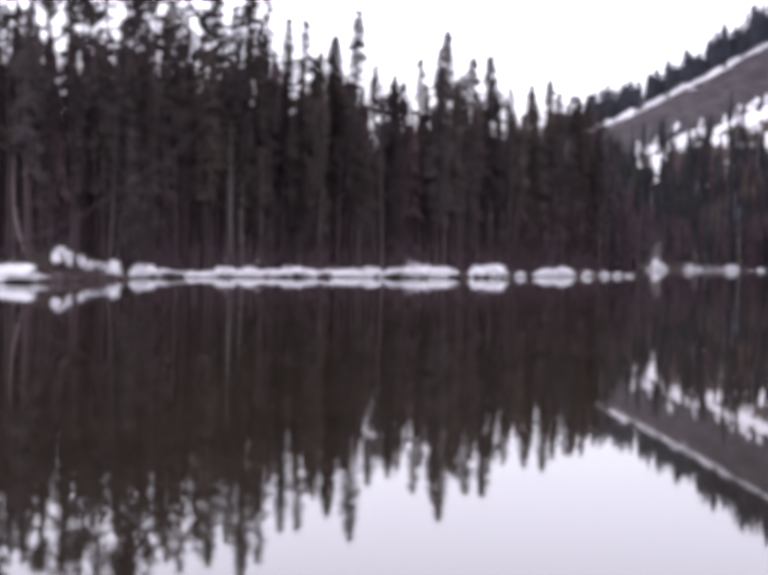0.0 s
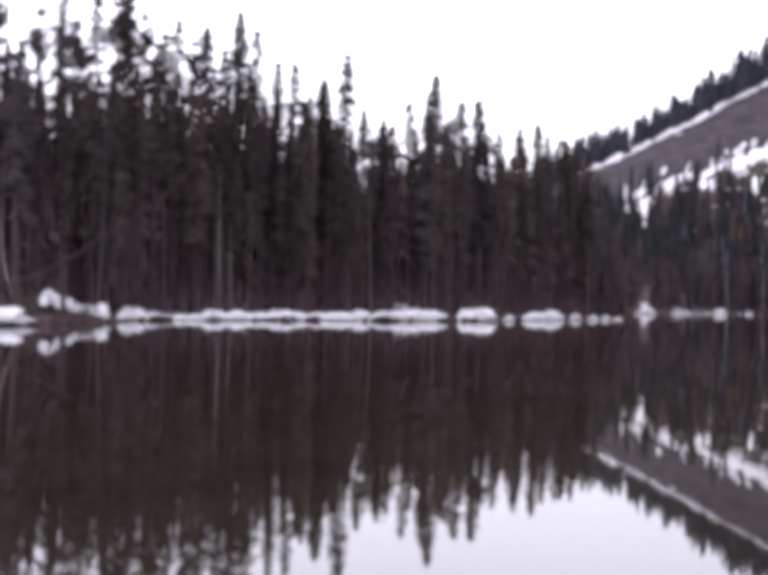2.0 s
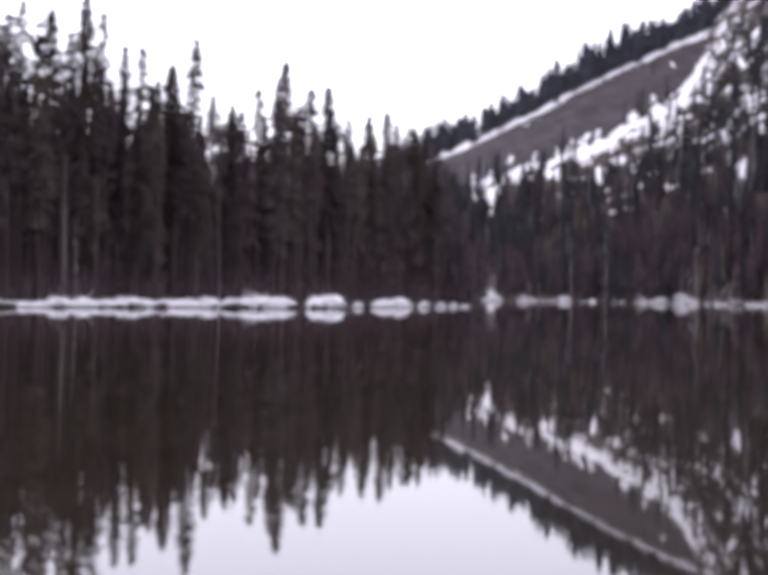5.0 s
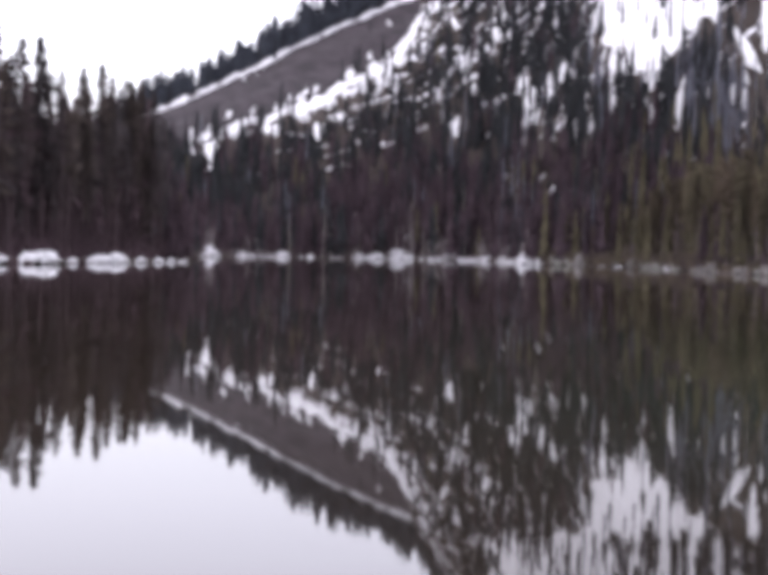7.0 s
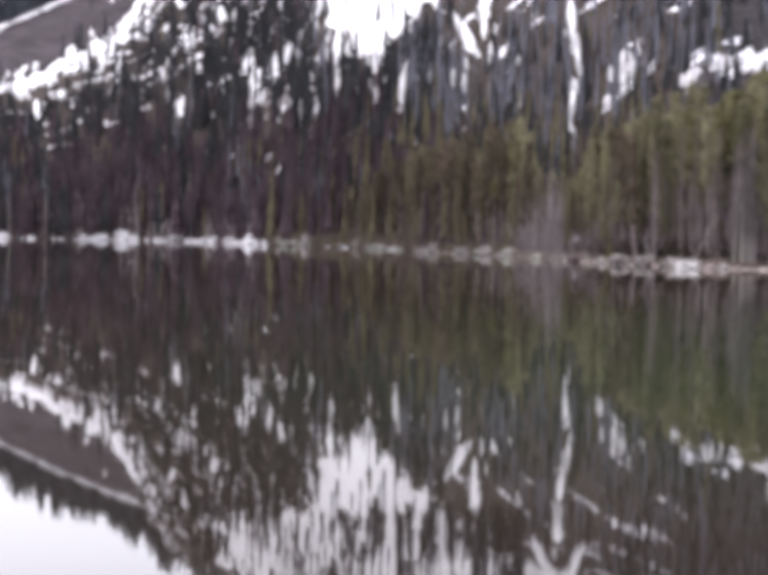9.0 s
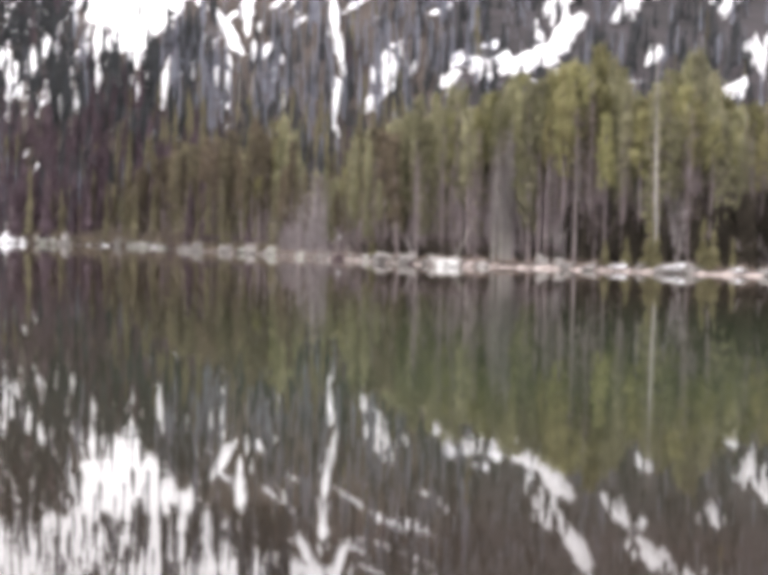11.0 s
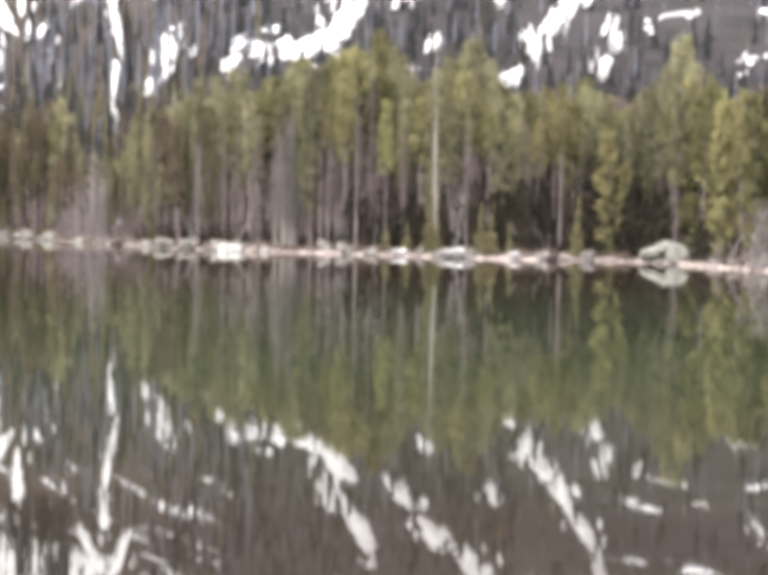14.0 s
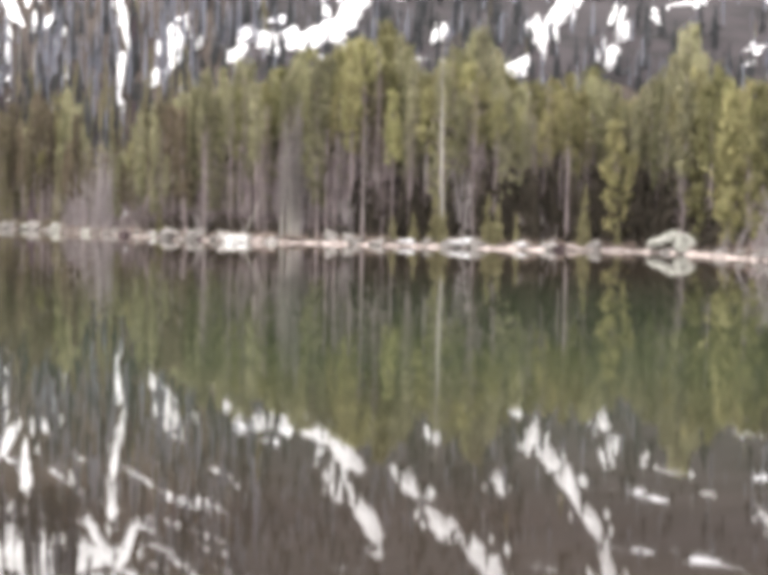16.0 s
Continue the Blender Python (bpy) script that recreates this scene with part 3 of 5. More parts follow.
def pine(seed, h, base, rmax, branches=46, tufts=3, size=0.36, twigs=35, clumpy=0.0, ntri=7, up=0.35):
    """Meshes of a lodgepole pine: thin bole, up-swept tufted branches and dead twigs below."""
    rng = random.Random(seed)
    trunk, at = bole(rng, h, 0.0105 * h + 0.03, 0.03)
    crown, dead = Soup(), Soup()
    levels = [rng.uniform(base, 0.97) for _ in range(6)]
    for k in range(branches):
        t = base + (0.985 - base) * ((k + rng.random()) / branches)
        if clumpy and rng.random() < clumpy:
            t = min(0.97, rng.choice(levels) + rng.gauss(0, 0.012))
        u = (t - base) / (1 - base)
        r = rmax * (min(1.0, 0.5 + 2.0 * u) * (1 - u) ** 0.6) * rng.uniform(0.5, 1.2) + 0.12
        w = rng.uniform(0, 6.283)
        p = at(t)
        q = p + Vector((r * math.cos(w), r * math.sin(w), r * rng.uniform(-0.05, 0.6)))
        dead.limb(p, q, 0.025, 0.008)
        for j in range(tufts):
            tuft(crown, rng, p.lerp(q, 1.0 - 0.28 * j), size * rng.uniform(0.8, 1.25), ntri, up)
    tuft(crown, rng, at(1.0), size, 6)
    for k in range(twigs):
        t = rng.uniform(0.06, base * 1.2)
        p, w, ln = at(t), rng.uniform(0, 6.283), rng.uniform(0.3, 1.1)
        dead.limb(p, p + Vector((ln * math.cos(w), ln * math.sin(w), rng.uniform(-0.4, 0.2) * ln)), 0.016, 0.005)
    return trunk, crown, dead


def snag(seed, h, twigs=30, r0=0.0):
    rng = random.Random(seed)
    trunk, at = bole(rng, h, r0 or 0.008 * h + 0.04, 0.02)
    dead = Soup()
    for k in range(twigs):
        t = rng.uniform(0.25, 0.97)
        p, w, ln = at(t), rng.uniform(0, 6.283), rng.uniform(0.35, 1.9) * (1.15 - t)
        q = p + Vector((ln * math.cos(w), ln * math.sin(w), rng.uniform(-0.3, 0.3) * ln))
        dead.limb(p, q, 0.022, 0.007)
        c = p.lerp(q, 0.6)
        dead.limb(c, c + Vector((rng.uniform(-0.3, 0.3), rng.uniform(-0.3, 0.3), rng.uniform(-0.1, 0.4))), 0.010, 0.004)
    return trunk, dead


def tree_thing(name, label, trunk, crown, dead, bark, needles, twig, group):
    t = tagged(new(name), label, "tree", group)
    part("trunk", trunk.mesh("trunk", bark), t)
    if crown:
        part("crown", crown.mesh("crown", needles), t)
    if dead and dead.f:
        part("twig_work", dead.mesh("twig_work", twig), t, "bare dead lower twigs", "stuff")
    return t


def stand(proto, a, r, height, rng, h0, wide=1.0, sink=0.1):
    """A copy of a tree of height h0, grown to that height, on the ground at azimuth a and distance r."""
    s = height / h0
    m = Matrix.Translation(place(a, r, -sink)) @ pose(0, 0, 0, rng.uniform(-1.2, 1.2), rng.uniform(-1.2, 1.2), rng.uniform(0, 360)) @ Matrix.Diagonal((s * wide, s * wide, s, 1))
    return copy_thing(proto, m)


def reach(a, r, el):
    """The height of a thing at that place whose tip shows at the elevation el."""
    return EYE[2] + r * math.tan(radians(el)) - ground_z(a, r)


used = []


def lend(kind, label, group, protos):
    """Prototypes are put to use as the first of their kind, so none is left lying about."""
    out = []
    for tr, cr, de, bark, ne, tw, h in protos:
        out.append((tree_thing(kind, label, tr, cr, de, bark, ne, tw, group), h))
    used.extend(o for o, _ in out)
    return out


G_LEFT, G_RIGHT = "conifers on the far bank", "young pines on the gravel shore"
SPRUCE = lend("spruce_tree", "tall narrow dark green spruce on the snowy bank", G_LEFT,
              [(*spruce(11, 20, 0.14, 1.75, 0.27, 9, taper=0.6, twigs=60), M_BARK, M_SPRUCE, M_TWIG, 20), (*spruce(12, 20, 0.24, 1.6, 0.28, 9, taper=0.55, twigs=75), M_BARK, M_SPRUCE, M_TWIG, 20),
               (*spruce(13, 20, 0.34, 1.4, 0.30, 8, taper=0.5, twigs=85), M_BARK, M_SPRUCE, M_TWIG, 20)])
THIN = lend("thin_spruce_tree", "thin ragged half-bare spruce with grey twigs", G_LEFT,
            [(*spruce(21, 20, 0.24, 1.5, 0.32, 8, 0.10, 0.5, 70, 4), M_BARK, M_SPRUCE, M_TWIG, 20),
             (*spruce(22, 20, 0.34, 1.4, 0.36, 8, 0.15, 0.5, 75, 4), M_BARK, M_SPRUCE, M_TWIG, 20),
             (*spruce(23, 20, 0.44, 1.3, 0.38, 8, 0.15, 0.5, 80, 4), M_BARK, M_SPRUCE, M_TWIG, 20)])
RAGGED = lend("ragged_pine_tree", "tall ragged dark pine with open clumpy crown", G_LEFT,
              [(*pine(31, 22, 0.45, 1.8, 46, 4, 0.40, 60, 0.45, 7, 0.9), M_BARK, M_SPRUCE, M_TWIG, 22),
               (*pine(32, 22, 0.55, 1.6, 38, 4, 0.40, 60, 0.5, 7, 0.9), M_BARK, M_SPRUCE, M_TWIG, 22)])
SNAG = lend("dead_tree", "bare grey dead conifer trunk with short twigs", G_LEFT,
            [(*(lambda q: (q[0], None, q[1]))(snag(41, 16, 70)), M_SNAG, None, M_TWIG, 16),
             (*(lambda q: (q[0], None, q[1]))(snag(42, 16, 100)), M_BARK, None, M_TWIG, 16)])
YOUNG = lend("young_pine_tree", "young yellow-green lodgepole pine with thin grey trunk", G_RIGHT,
             [(*pine(50 + k, 11, bs, rm, int(nb * 0.85), 2, 0.42, tw, 0.35, 6, 2.2), M_GREYBARK, M_PINE, M_GREYTWIG, 11)
              for k, (bs, rm, nb, tw) in enumerate(((0.56, 0.85, 64, 70), (0.64, 0.8, 52, 90), (0.45, 0.9, 80, 60), (0.70, 0.75, 44, 100), (0.50, 0.6, 62, 80), (0.60, 1.0, 62, 80), (0.66, 0.55, 42, 100)))])
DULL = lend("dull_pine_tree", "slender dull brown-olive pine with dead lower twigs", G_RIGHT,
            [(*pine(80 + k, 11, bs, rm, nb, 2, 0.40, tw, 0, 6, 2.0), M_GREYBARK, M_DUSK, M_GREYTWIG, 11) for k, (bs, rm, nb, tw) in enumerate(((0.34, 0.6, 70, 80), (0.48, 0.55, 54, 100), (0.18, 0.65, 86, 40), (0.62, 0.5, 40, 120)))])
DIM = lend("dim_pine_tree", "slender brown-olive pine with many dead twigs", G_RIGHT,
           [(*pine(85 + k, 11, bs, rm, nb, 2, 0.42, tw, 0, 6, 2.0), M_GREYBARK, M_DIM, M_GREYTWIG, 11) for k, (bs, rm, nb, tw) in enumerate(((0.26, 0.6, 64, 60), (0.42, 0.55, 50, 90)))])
BUSHY = lend("bushy_pine_tree", "bushy yellow-green pine branched to the ground", G_RIGHT,
             [(*pine(61, 8, 0.05, 0.95, 120, 3, 0.34, 0, 0, 6, 2.2), M_GREYBARK, M_PINE, M_TWIG, 8), (*pine(62, 8, 0.08, 0.75, 100, 3, 0.32, 0, 0, 6, 2.2), M_GREYBARK, M_PINE, M_TWIG, 8)])
SAPLING = lend("pine_sapling", "small yellow-green conical sapling at the water's edge", "saplings on the shore",
               [(*spruce(63, 4, 0.03, 1.35, 0.14, 9, 0, 0.9, 0, 3), M_GREYBARK, M_YELLOW, M_TWIG, 4), (*spruce(64, 4, 0.05, 1.0, 0.16, 8, 0.1, 0.8, 0, 3), M_GREYBARK, M_YELLOW, M_TWIG, 4)])
PALE = lend("pale_dead_tree", "bare pale grey dead trunk among the pines", G_RIGHT,
            [(*(lambda q: (q[0], None, q[1]))(snag(71, 13, 40, 0.11)), M_DEAD, None, M_GREYTWIG, 13),
             (*(lambda q: (q[0], None, q[1]))(snag(72, 13, 90, 0.07)), M_GREYBARK, None, M_GREYTWIG, 13),
             (*(lambda q: (q[0], None, q[1]))(snag(73, 13, 60, 0.06)), M_DEAD, None, M_SHRUB, 13)])

# the spires that stand out against the sky: azimuth, elevation of the tip, kind
rng = random.Random(5)
KINDS = {"s": SPRUCE, "t": THIN, "r": RAGGED, "d": SNAG}
for a, e, k, back in ((-14.3, 11.2, "r", 6), (-13.6, 9.45, "s", 3), (-12.4, 10.1, "t", 9), (-11.1, 10.85, "r", 7), (-10.3, 11.2, "r", 10), (-9.4, 11.7, "s", 8),
                      (-8.4, 9.6, "t", 12), (-7.72, 10.6, "t", 8), (-6.49, 10.3, "s", 7), (-5.22, 10.95, "s", 5), (-4.31, 10.2, "t", 6), (-3.24, 9.0, "t", 9),
                      (-2.64, 7.8, "s", 8), (-1.89, 8.45, "s", 6), (-1.30, 9.4, "t", 7), (-0.5, 7.3, "t", 6)):
    ps, h0 = rng.choice(KINDS[k])
    r = shore(a) + back
    stand(ps, a, r, reach(a, r, e + 0.22), rng, h0, rng.uniform(0.95, 1.15))
for a, e, k, back in ((0.15, 7.0, "s", 6), (1.28, 7.6, "t", 8), (1.88, 8.05, "s", 9), (2.41, 8.7, "s", 7), (2.9, 7.0, "t", 5), (3.48, 7.7, "s", 8),
                      (4.10, 7.8, "s", 6), (4.55, 7.3, "r", 9), (5.59, 6.7, "s", 7), (6.43, 6.9, "s", 8), (6.82, 6.4, "t", 7), (7.39, 6.3, "s", 8), (8.0, 6.3, "s", 7)):
    ps, h0 = rng.choice(KINDS[k])
    r = shore(a) + back
    stand(ps, a, r, reach(a, r, e + 0.2), rng, h0, rng.uniform(0.95, 1.1))

for a, e in ((-16.5, 12.4), (-15.6, 11.8), (-14.9, 12.5), (-13.1, 11.4), (-12.0, 11.6), (-11.6, 10.4), (-10.7, 12.2), (-9.9, 11.9), (-8.9, 10.9), (-8.1, 10.2), (-7.2, 9.9), (-5.8, 9.7), (-3.8, 9.3), (-2.2, 8.2), (0.7, 7.2), (3.0, 7.3), (5.0, 6.8), (5.9, 6.5), (7.0, 6.5)):
    ps, h0 = rng.choice(rng.choice((RAGGED, THIN)))
    r = shore(a) + rng.uniform(5, 12)
    stand(ps, a, r, reach(a, r, e), rng, h0, rng.uniform(0.9, 1.1))

# the wood between them
mass = curve(((-30, 10.5), (-14, 10.2), (-10, 10.2), (-8, 9.9), (-6, 9.8), (-4, 9.4), (-3, 8.3), (-1.5, 8.1), (0, 6.9), (2, 7.5), (3.5, 7.2), (4.6, 6.9), (6, 6.5), (8, 6.4), (9, 5.8)))
for k in range(150):
    a = -17 + 25.8 * (k + rng.random()) / 150
    back = rng.uniform(1.5, 14)
    r = shore(a) + back
    ps, h0 = rng.choice(rng.choice((SPRUCE, THIN, THIN, THIN, RAGGED, SNAG)))
    stand(ps, a, r, reach(a, r, mass(a) * rng.uniform(0.55, 0.95 if a < -3 else 1.0)), rng, h0, rng.uniform(0.8, 1.1))


for k in range(55):
    a = -17 + 25.6 * (k + rng.random()) / 55
    r = shore(a) + rng.uniform(1.5, 9)
    ps, h0 = rng.choice(SNAG)
    stand(ps, a, r, reach(a, r, mass(a) * rng.uniform(0.35, 0.8)), rng, h0, rng.uniform(0.6, 0.9))


def joined(name, templates, spots, mats):
    """Many trees past counting as one mesh: templates are (bole, crown, twigs) soups; spots are (template, place, turn, width, height)."""
    vs, fs, ids, n = [], [], [], 0
    cache = []
    for tm in templates:
        pv, pf, pi, o = [], [], [], 0
        for mi, s in enumerate(tm):
            if s is None or not s.f:
                continue
            pv += [tuple(p) for p in s.v]
            pf += [[q + o for q in f] for f in s.f]
            pi += [mi] * len(s.f)
            o = len(pv)
        cache.append((np.array(pv), pf, pi))
    for ti, p, turn, w, h in spots:
        pv, pf, pi = cache[ti]
        c, s = math.cos(turn), math.sin(turn)
        x = (pv[:, 0] * c - pv[:, 1] * s) * w + p[0]
        y = (pv[:, 0] * s + pv[:, 1] * c) * w + p[1]
        vs.append(np.stack([x, y, pv[:, 2] * h + p[2]], 1))
        fs += [[q + n for q in f] for f in pf]
        ids += pi
        n += len(pv)
    return new(name, mesh_of(name, np.concatenate(vs).tolist(), fs, mats, ids))


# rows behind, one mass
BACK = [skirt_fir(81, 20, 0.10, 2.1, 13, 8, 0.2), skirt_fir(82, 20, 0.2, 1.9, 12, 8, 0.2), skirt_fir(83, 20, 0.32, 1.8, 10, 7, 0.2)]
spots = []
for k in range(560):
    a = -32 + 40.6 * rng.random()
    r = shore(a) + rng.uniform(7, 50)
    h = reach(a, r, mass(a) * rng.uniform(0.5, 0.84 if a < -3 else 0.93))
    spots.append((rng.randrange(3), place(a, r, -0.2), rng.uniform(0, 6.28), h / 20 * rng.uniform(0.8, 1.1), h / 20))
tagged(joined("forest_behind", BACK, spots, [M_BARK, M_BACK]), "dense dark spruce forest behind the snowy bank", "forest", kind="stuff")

# the wooded mountainside
FAR = [(*skirt_fir(91, 13, 0.06, 1.9, 8), None), (*skirt_fir(92, 13, 0.08, 1.5, 9), None), (*skirt_fir(93, 13, 0.15, 1.25, 8, 6), None), (snag(94, 13, 4, 0.16)[0], None, None)]
FAR += [(q[0], None, q[1]) for q in (skirt_fir(95, 13, 0.10, 0.75, 10, 5), skirt_fir(96, 13, 0.15, 0.6, 9, 5))] + [(None, None, None, snag(97, 13, 12, 0.15)[0])]
FAR += [(q[0], None, None, None, q[1]) for q in (skirt_fir(98, 13, 0.10, 1.5, 8, 6), skirt_fir(99, 13, 0.2, 1.1, 8, 6), skirt_fir(100, 13, 0.05, 1.7, 8, 7))]

FAR += [(q[0], None, None, None, None, q[1]) for q in (skirt_fir(107, 13, 0.10, 1.2, 9, 6), skirt_fir(108, 13, 0.2, 0.95, 9, 6))]


FIELDS = np.array(snowfields)
F_COS, F_SIN = np.cos(np.radians(FIELDS[:, 4])), np.sin(np.radians(FIELDS[:, 4]))
F_BIG = FIELDS[:, 2] * FIELDS[:, 3] > 0.13


def on_snow(a, e):
    """0 off the snow, 1 on a scrap, 2 on a field."""
    da, de = a - FIELDS[:, 0], e - FIELDS[:, 1]
    hit = ((da * F_COS + de * F_SIN) / (0.55 * FIELDS[:, 2])) ** 2 + ((de * F_COS - da * F_SIN) / (0.55 * FIELDS[:, 3])) ** 2 < 1
    return 2 if (hit & F_BIG).any() else 1 if hit.any() else 0


def cover(a, e):
    """How densely trees stand on the slope."""
    if 6.5 < a < 18.9 and scree_low(a) + 0.25 < e < snow_line(a) + 0.05:
        return 0.004
    if a < 19.2 and e > snow_line(min(a, 18.6)) + 0.02:
        return 1.0
    if abs(a - 35.05) < 0.3 and e > 4.2:
        return 0.2
    if 20 < a < 33.5 and e > 10.3:
        return 0.6
    if 25 < a < 31.5 and e > 6.8:
        return 0.42
    if a > 38 and e < 6.3:
        return 0.0
    if a > 40.5:
        return 0.6 if 46.3 < a < 50.8 and e < 9.5 else 0.38 if a < 51 else 0.14
    if 9 < a < 20 and e > 3.2 and e > scree_low(min(a, 18.9)) - 1.4:
        return 0.45
    if 19 < a < 33 and e > 4.5:
        return 1.0
    return 0.9


spots = []
for k in range(8750):
    a = rng.uniform(6, 63) if k < 8200 else rng.uniform(18.4, 31)
    e = rng.uniform(0.1, min(crest_el(a), 15.5)) if k < 8200 else rng.uniform(4.2, 11)
    if rng.random() > cover(a, e):
        continue
    r = slope_r(a, e)
    if r < shore(a) + 6:
        continue
    h = (rng.uniform(0.6, 1.35) if e < 4 else rng.uniform(0.5, 1.2)) * (1.0 if a < 30 else 0.62 if a < 40.5 else 0.36)
    tall = math.degrees(13 * h / r)
    white = max(on_snow(a, e), on_snow(a, e + 0.45 * tall), on_snow(a, e + 0.85 * tall))
    if rng.random() > (1, 0.8, 0.03 if 34.2 < a < 35.9 else 0.2 if a < 20 else 0.26 if e < 10 else 0.5)[white]:
        continue
    grey = 0.75 if 28.5 < a < 43 and e > 3.6 or 20 < a < 33 and e > 10 or 25 < a < 30 and e > 6.3 else 0.6 if a > 40 and not 46.3 < a < 50.8 else 0.07
    ti = 3 if rng.random() < 0.06 else 4 + rng.randrange(2) if rng.random() < grey else rng.randrange(3)
    if ti < 3 and rng.random() < np.interp(e, (1.5, 3.0, 5.0), (0.85, 0.5, 0.08)) * (0.45 if a < 15 else 1):
        ti += 7
    if ti > 6 and rng.random() < np.interp(a, (25, 33), (0.03, 0.8)) or ti < 3 and a > 28 and e < 4.0 and rng.random() < 0.45:
        ti = 10 + rng.randrange(2)
    spots.append((ti, place(a, r, -0.3), rng.uniform(0, 6.28), h * rng.uniform(0.72, 1.05), h))
# low growth over the talus
for k in range(1100):
    a, e = rng.uniform(38, 62), rng.uniform(4.6, 14.5)
    if a > 51 and e > 6 and rng.random() < 0.7:
        continue
    if max(on_snow(a, e), on_snow(a, e + 0.25)) and rng.random() < 0.62:
        continue
    h = rng.uniform(0.14, 0.42)
    spots.append((rng.choice((4, 5, 0, 1, 2)), place(a, slope_r(a, e), -0.2), rng.uniform(0, 6.28), h * 1.2, h))
# thin dark trees before the high snow
for k in range(520):
    a, e = rng.uniform(20.5, 33.5), rng.uniform(9.3, 13.6)
    if noise.noise((a * 0.8, e * 0.8, 6.1)) < -0.22:
        continue
    h = rng.uniform(0.7, 1.3)
    spots.append((rng.choice((1, 2, 4, 5)), place(a, slope_r(a, e), -0.3), rng.uniform(0, 6.28), h * 0.7, h))
# a dark grove high on the shoulder
for k in range(60):
    a, e = rng.gauss(21.3, 0.32), rng.gauss(11.3, 0.3)
    spots.append((rng.randrange(3), place(a, slope_r(a, e), -0.3), rng.uniform(0, 6.28), 0.9, rng.uniform(0.5, 1.0)))
# pale boles among the dark ones by the far shore
for k in range(85):
    a = rng.uniform(9.5, 33)
    r = max(shore(a) + 3, foot_r(a) + rng.uniform(-20, 60))
    h = rng.uniform(0.5, 1.1) * min(1.0, r / 330)
    spots.append((6, place(a, r, -0.3), rng.uniform(0, 6.28), rng.uniform(0.6, 1.2), h))
# the line of trees on the ridge
ridge = []
for k in range(700):
    a = rng.uniform(5.0, 19.8)
    clump = noise.noise((a * 1.6, 3.0, 0.5))
    h = rng.uniform(0.7, 1.7) * (1 + 0.45 * clump) + 0.25
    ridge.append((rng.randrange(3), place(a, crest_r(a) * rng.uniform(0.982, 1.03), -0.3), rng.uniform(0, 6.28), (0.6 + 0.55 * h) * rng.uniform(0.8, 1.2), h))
# the belt along the far shore
for k in range(520):
    a = rng.uniform(8.9, 33)
    r = shore(a) + 1.2 + 44 * rng.random() ** 1.6
    h = rng.uniform(0.6, 1.35) * min(1.0, r / 330)
    spots.append((3 if rng.random() < 0.18 else 10 + rng.randrange(2) if rng.random() < np.interp(a, (24, 31), (0.03, 0.85)) else rng.randrange(3) + (7 if rng.random() < 0.8 else 0), place(a, r, -0.3), rng.uniform(0, 6.28), h, h))
tagged(joined("mountain_forest", FAR, spots, [M_BARK, M_SPRUCE_FAR, M_GREYFAR, M_DEAD, M_BROWN_FAR, M_DIM]), "dark conifers scattered over the snowy mountainside", "forest", kind="stuff")

tagged(joined("ridge_forest", FAR[:3], ridge, [M_BARK, M_RIDGE]), "conifers along the crest of the ridge, coloured blue-grey for haze", "forest", kind="stuff")

# ---- young pines along the right shore ----
top = curve(((23, 1.3), (25, 1.9), (27, 2.7), (29.4, 3.6), (32, 4.8), (33.3, 4.6), (33.9, 2.8), (35.2, 2.9), (35.8, 4.3), (36.7, 4.7), (38.8, 5.8), (41, 5.9), (43.3, 6.4), (44.3, 6.8), (45.4, 7.1), (46.6, 5.8),
             (48.3, 6.8), (49, 7.0), (50, 6.4), (51.5, 5.6), (53.1, 6.5), (54.3, 5.4), (55.7, 6.1), (56.9, 7.2), (57.8, 5.6), (59, 5.3), (60, 5.6), (68, 6)))
for k in range(380):
    a = 23.5 + 39 * ((k + rng.random()) / 380) ** 0.85
    r = shore(a) + rng.uniform(2.5, 15)
    e = top(a) * (rng.uniform(0.72, 1.08) if a > 37 else rng.uniform(0.5, 1.04))
    if 49.8 < a < 56.3:
        e *= 0.9
    dull = float(np.interp(a, (31, 38, 42, 45, 47, 49, 57, 58), (0.9, 0.75, 0.5, 0.15, 0.2, 0.75, 0.75, 0.1)))
    ps, h0 = rng.choice(DULL) if rng.random() < dull else rng.choice(YOUNG) if rng.random() < 0.8 else rng.choice(BUSHY if a > 56.5 else PALE)
    if rng.random() < np.interp(a, (31, 36, 41), (0.97, 0.5, 0.05)):
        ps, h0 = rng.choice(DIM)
    stand(ps, a, r, reach(a, r, e), rng, h0, rng.uniform(0.7, 1.0))
for a, e, back, w in ((47.55, 7.6, 2.0, 1.0), (48.0, 7.4, 3.5, 0.8), (48.9, 8.4, 5, 0.8), (43.4, 5.0, 3, 1), (51.6, 5.6, 4, 1), (41.6, 4.6, 3, 1.3), (41.9, 4.4, 3.4, 1.2), (54.7, 5.2, 4, 1)):
    ps, h0 = PALE[0] if a == 47.55 else PALE[1]
    r = shore(a) + back
    stand(ps, a, r, reach(a, r, e), rng, h0, w)
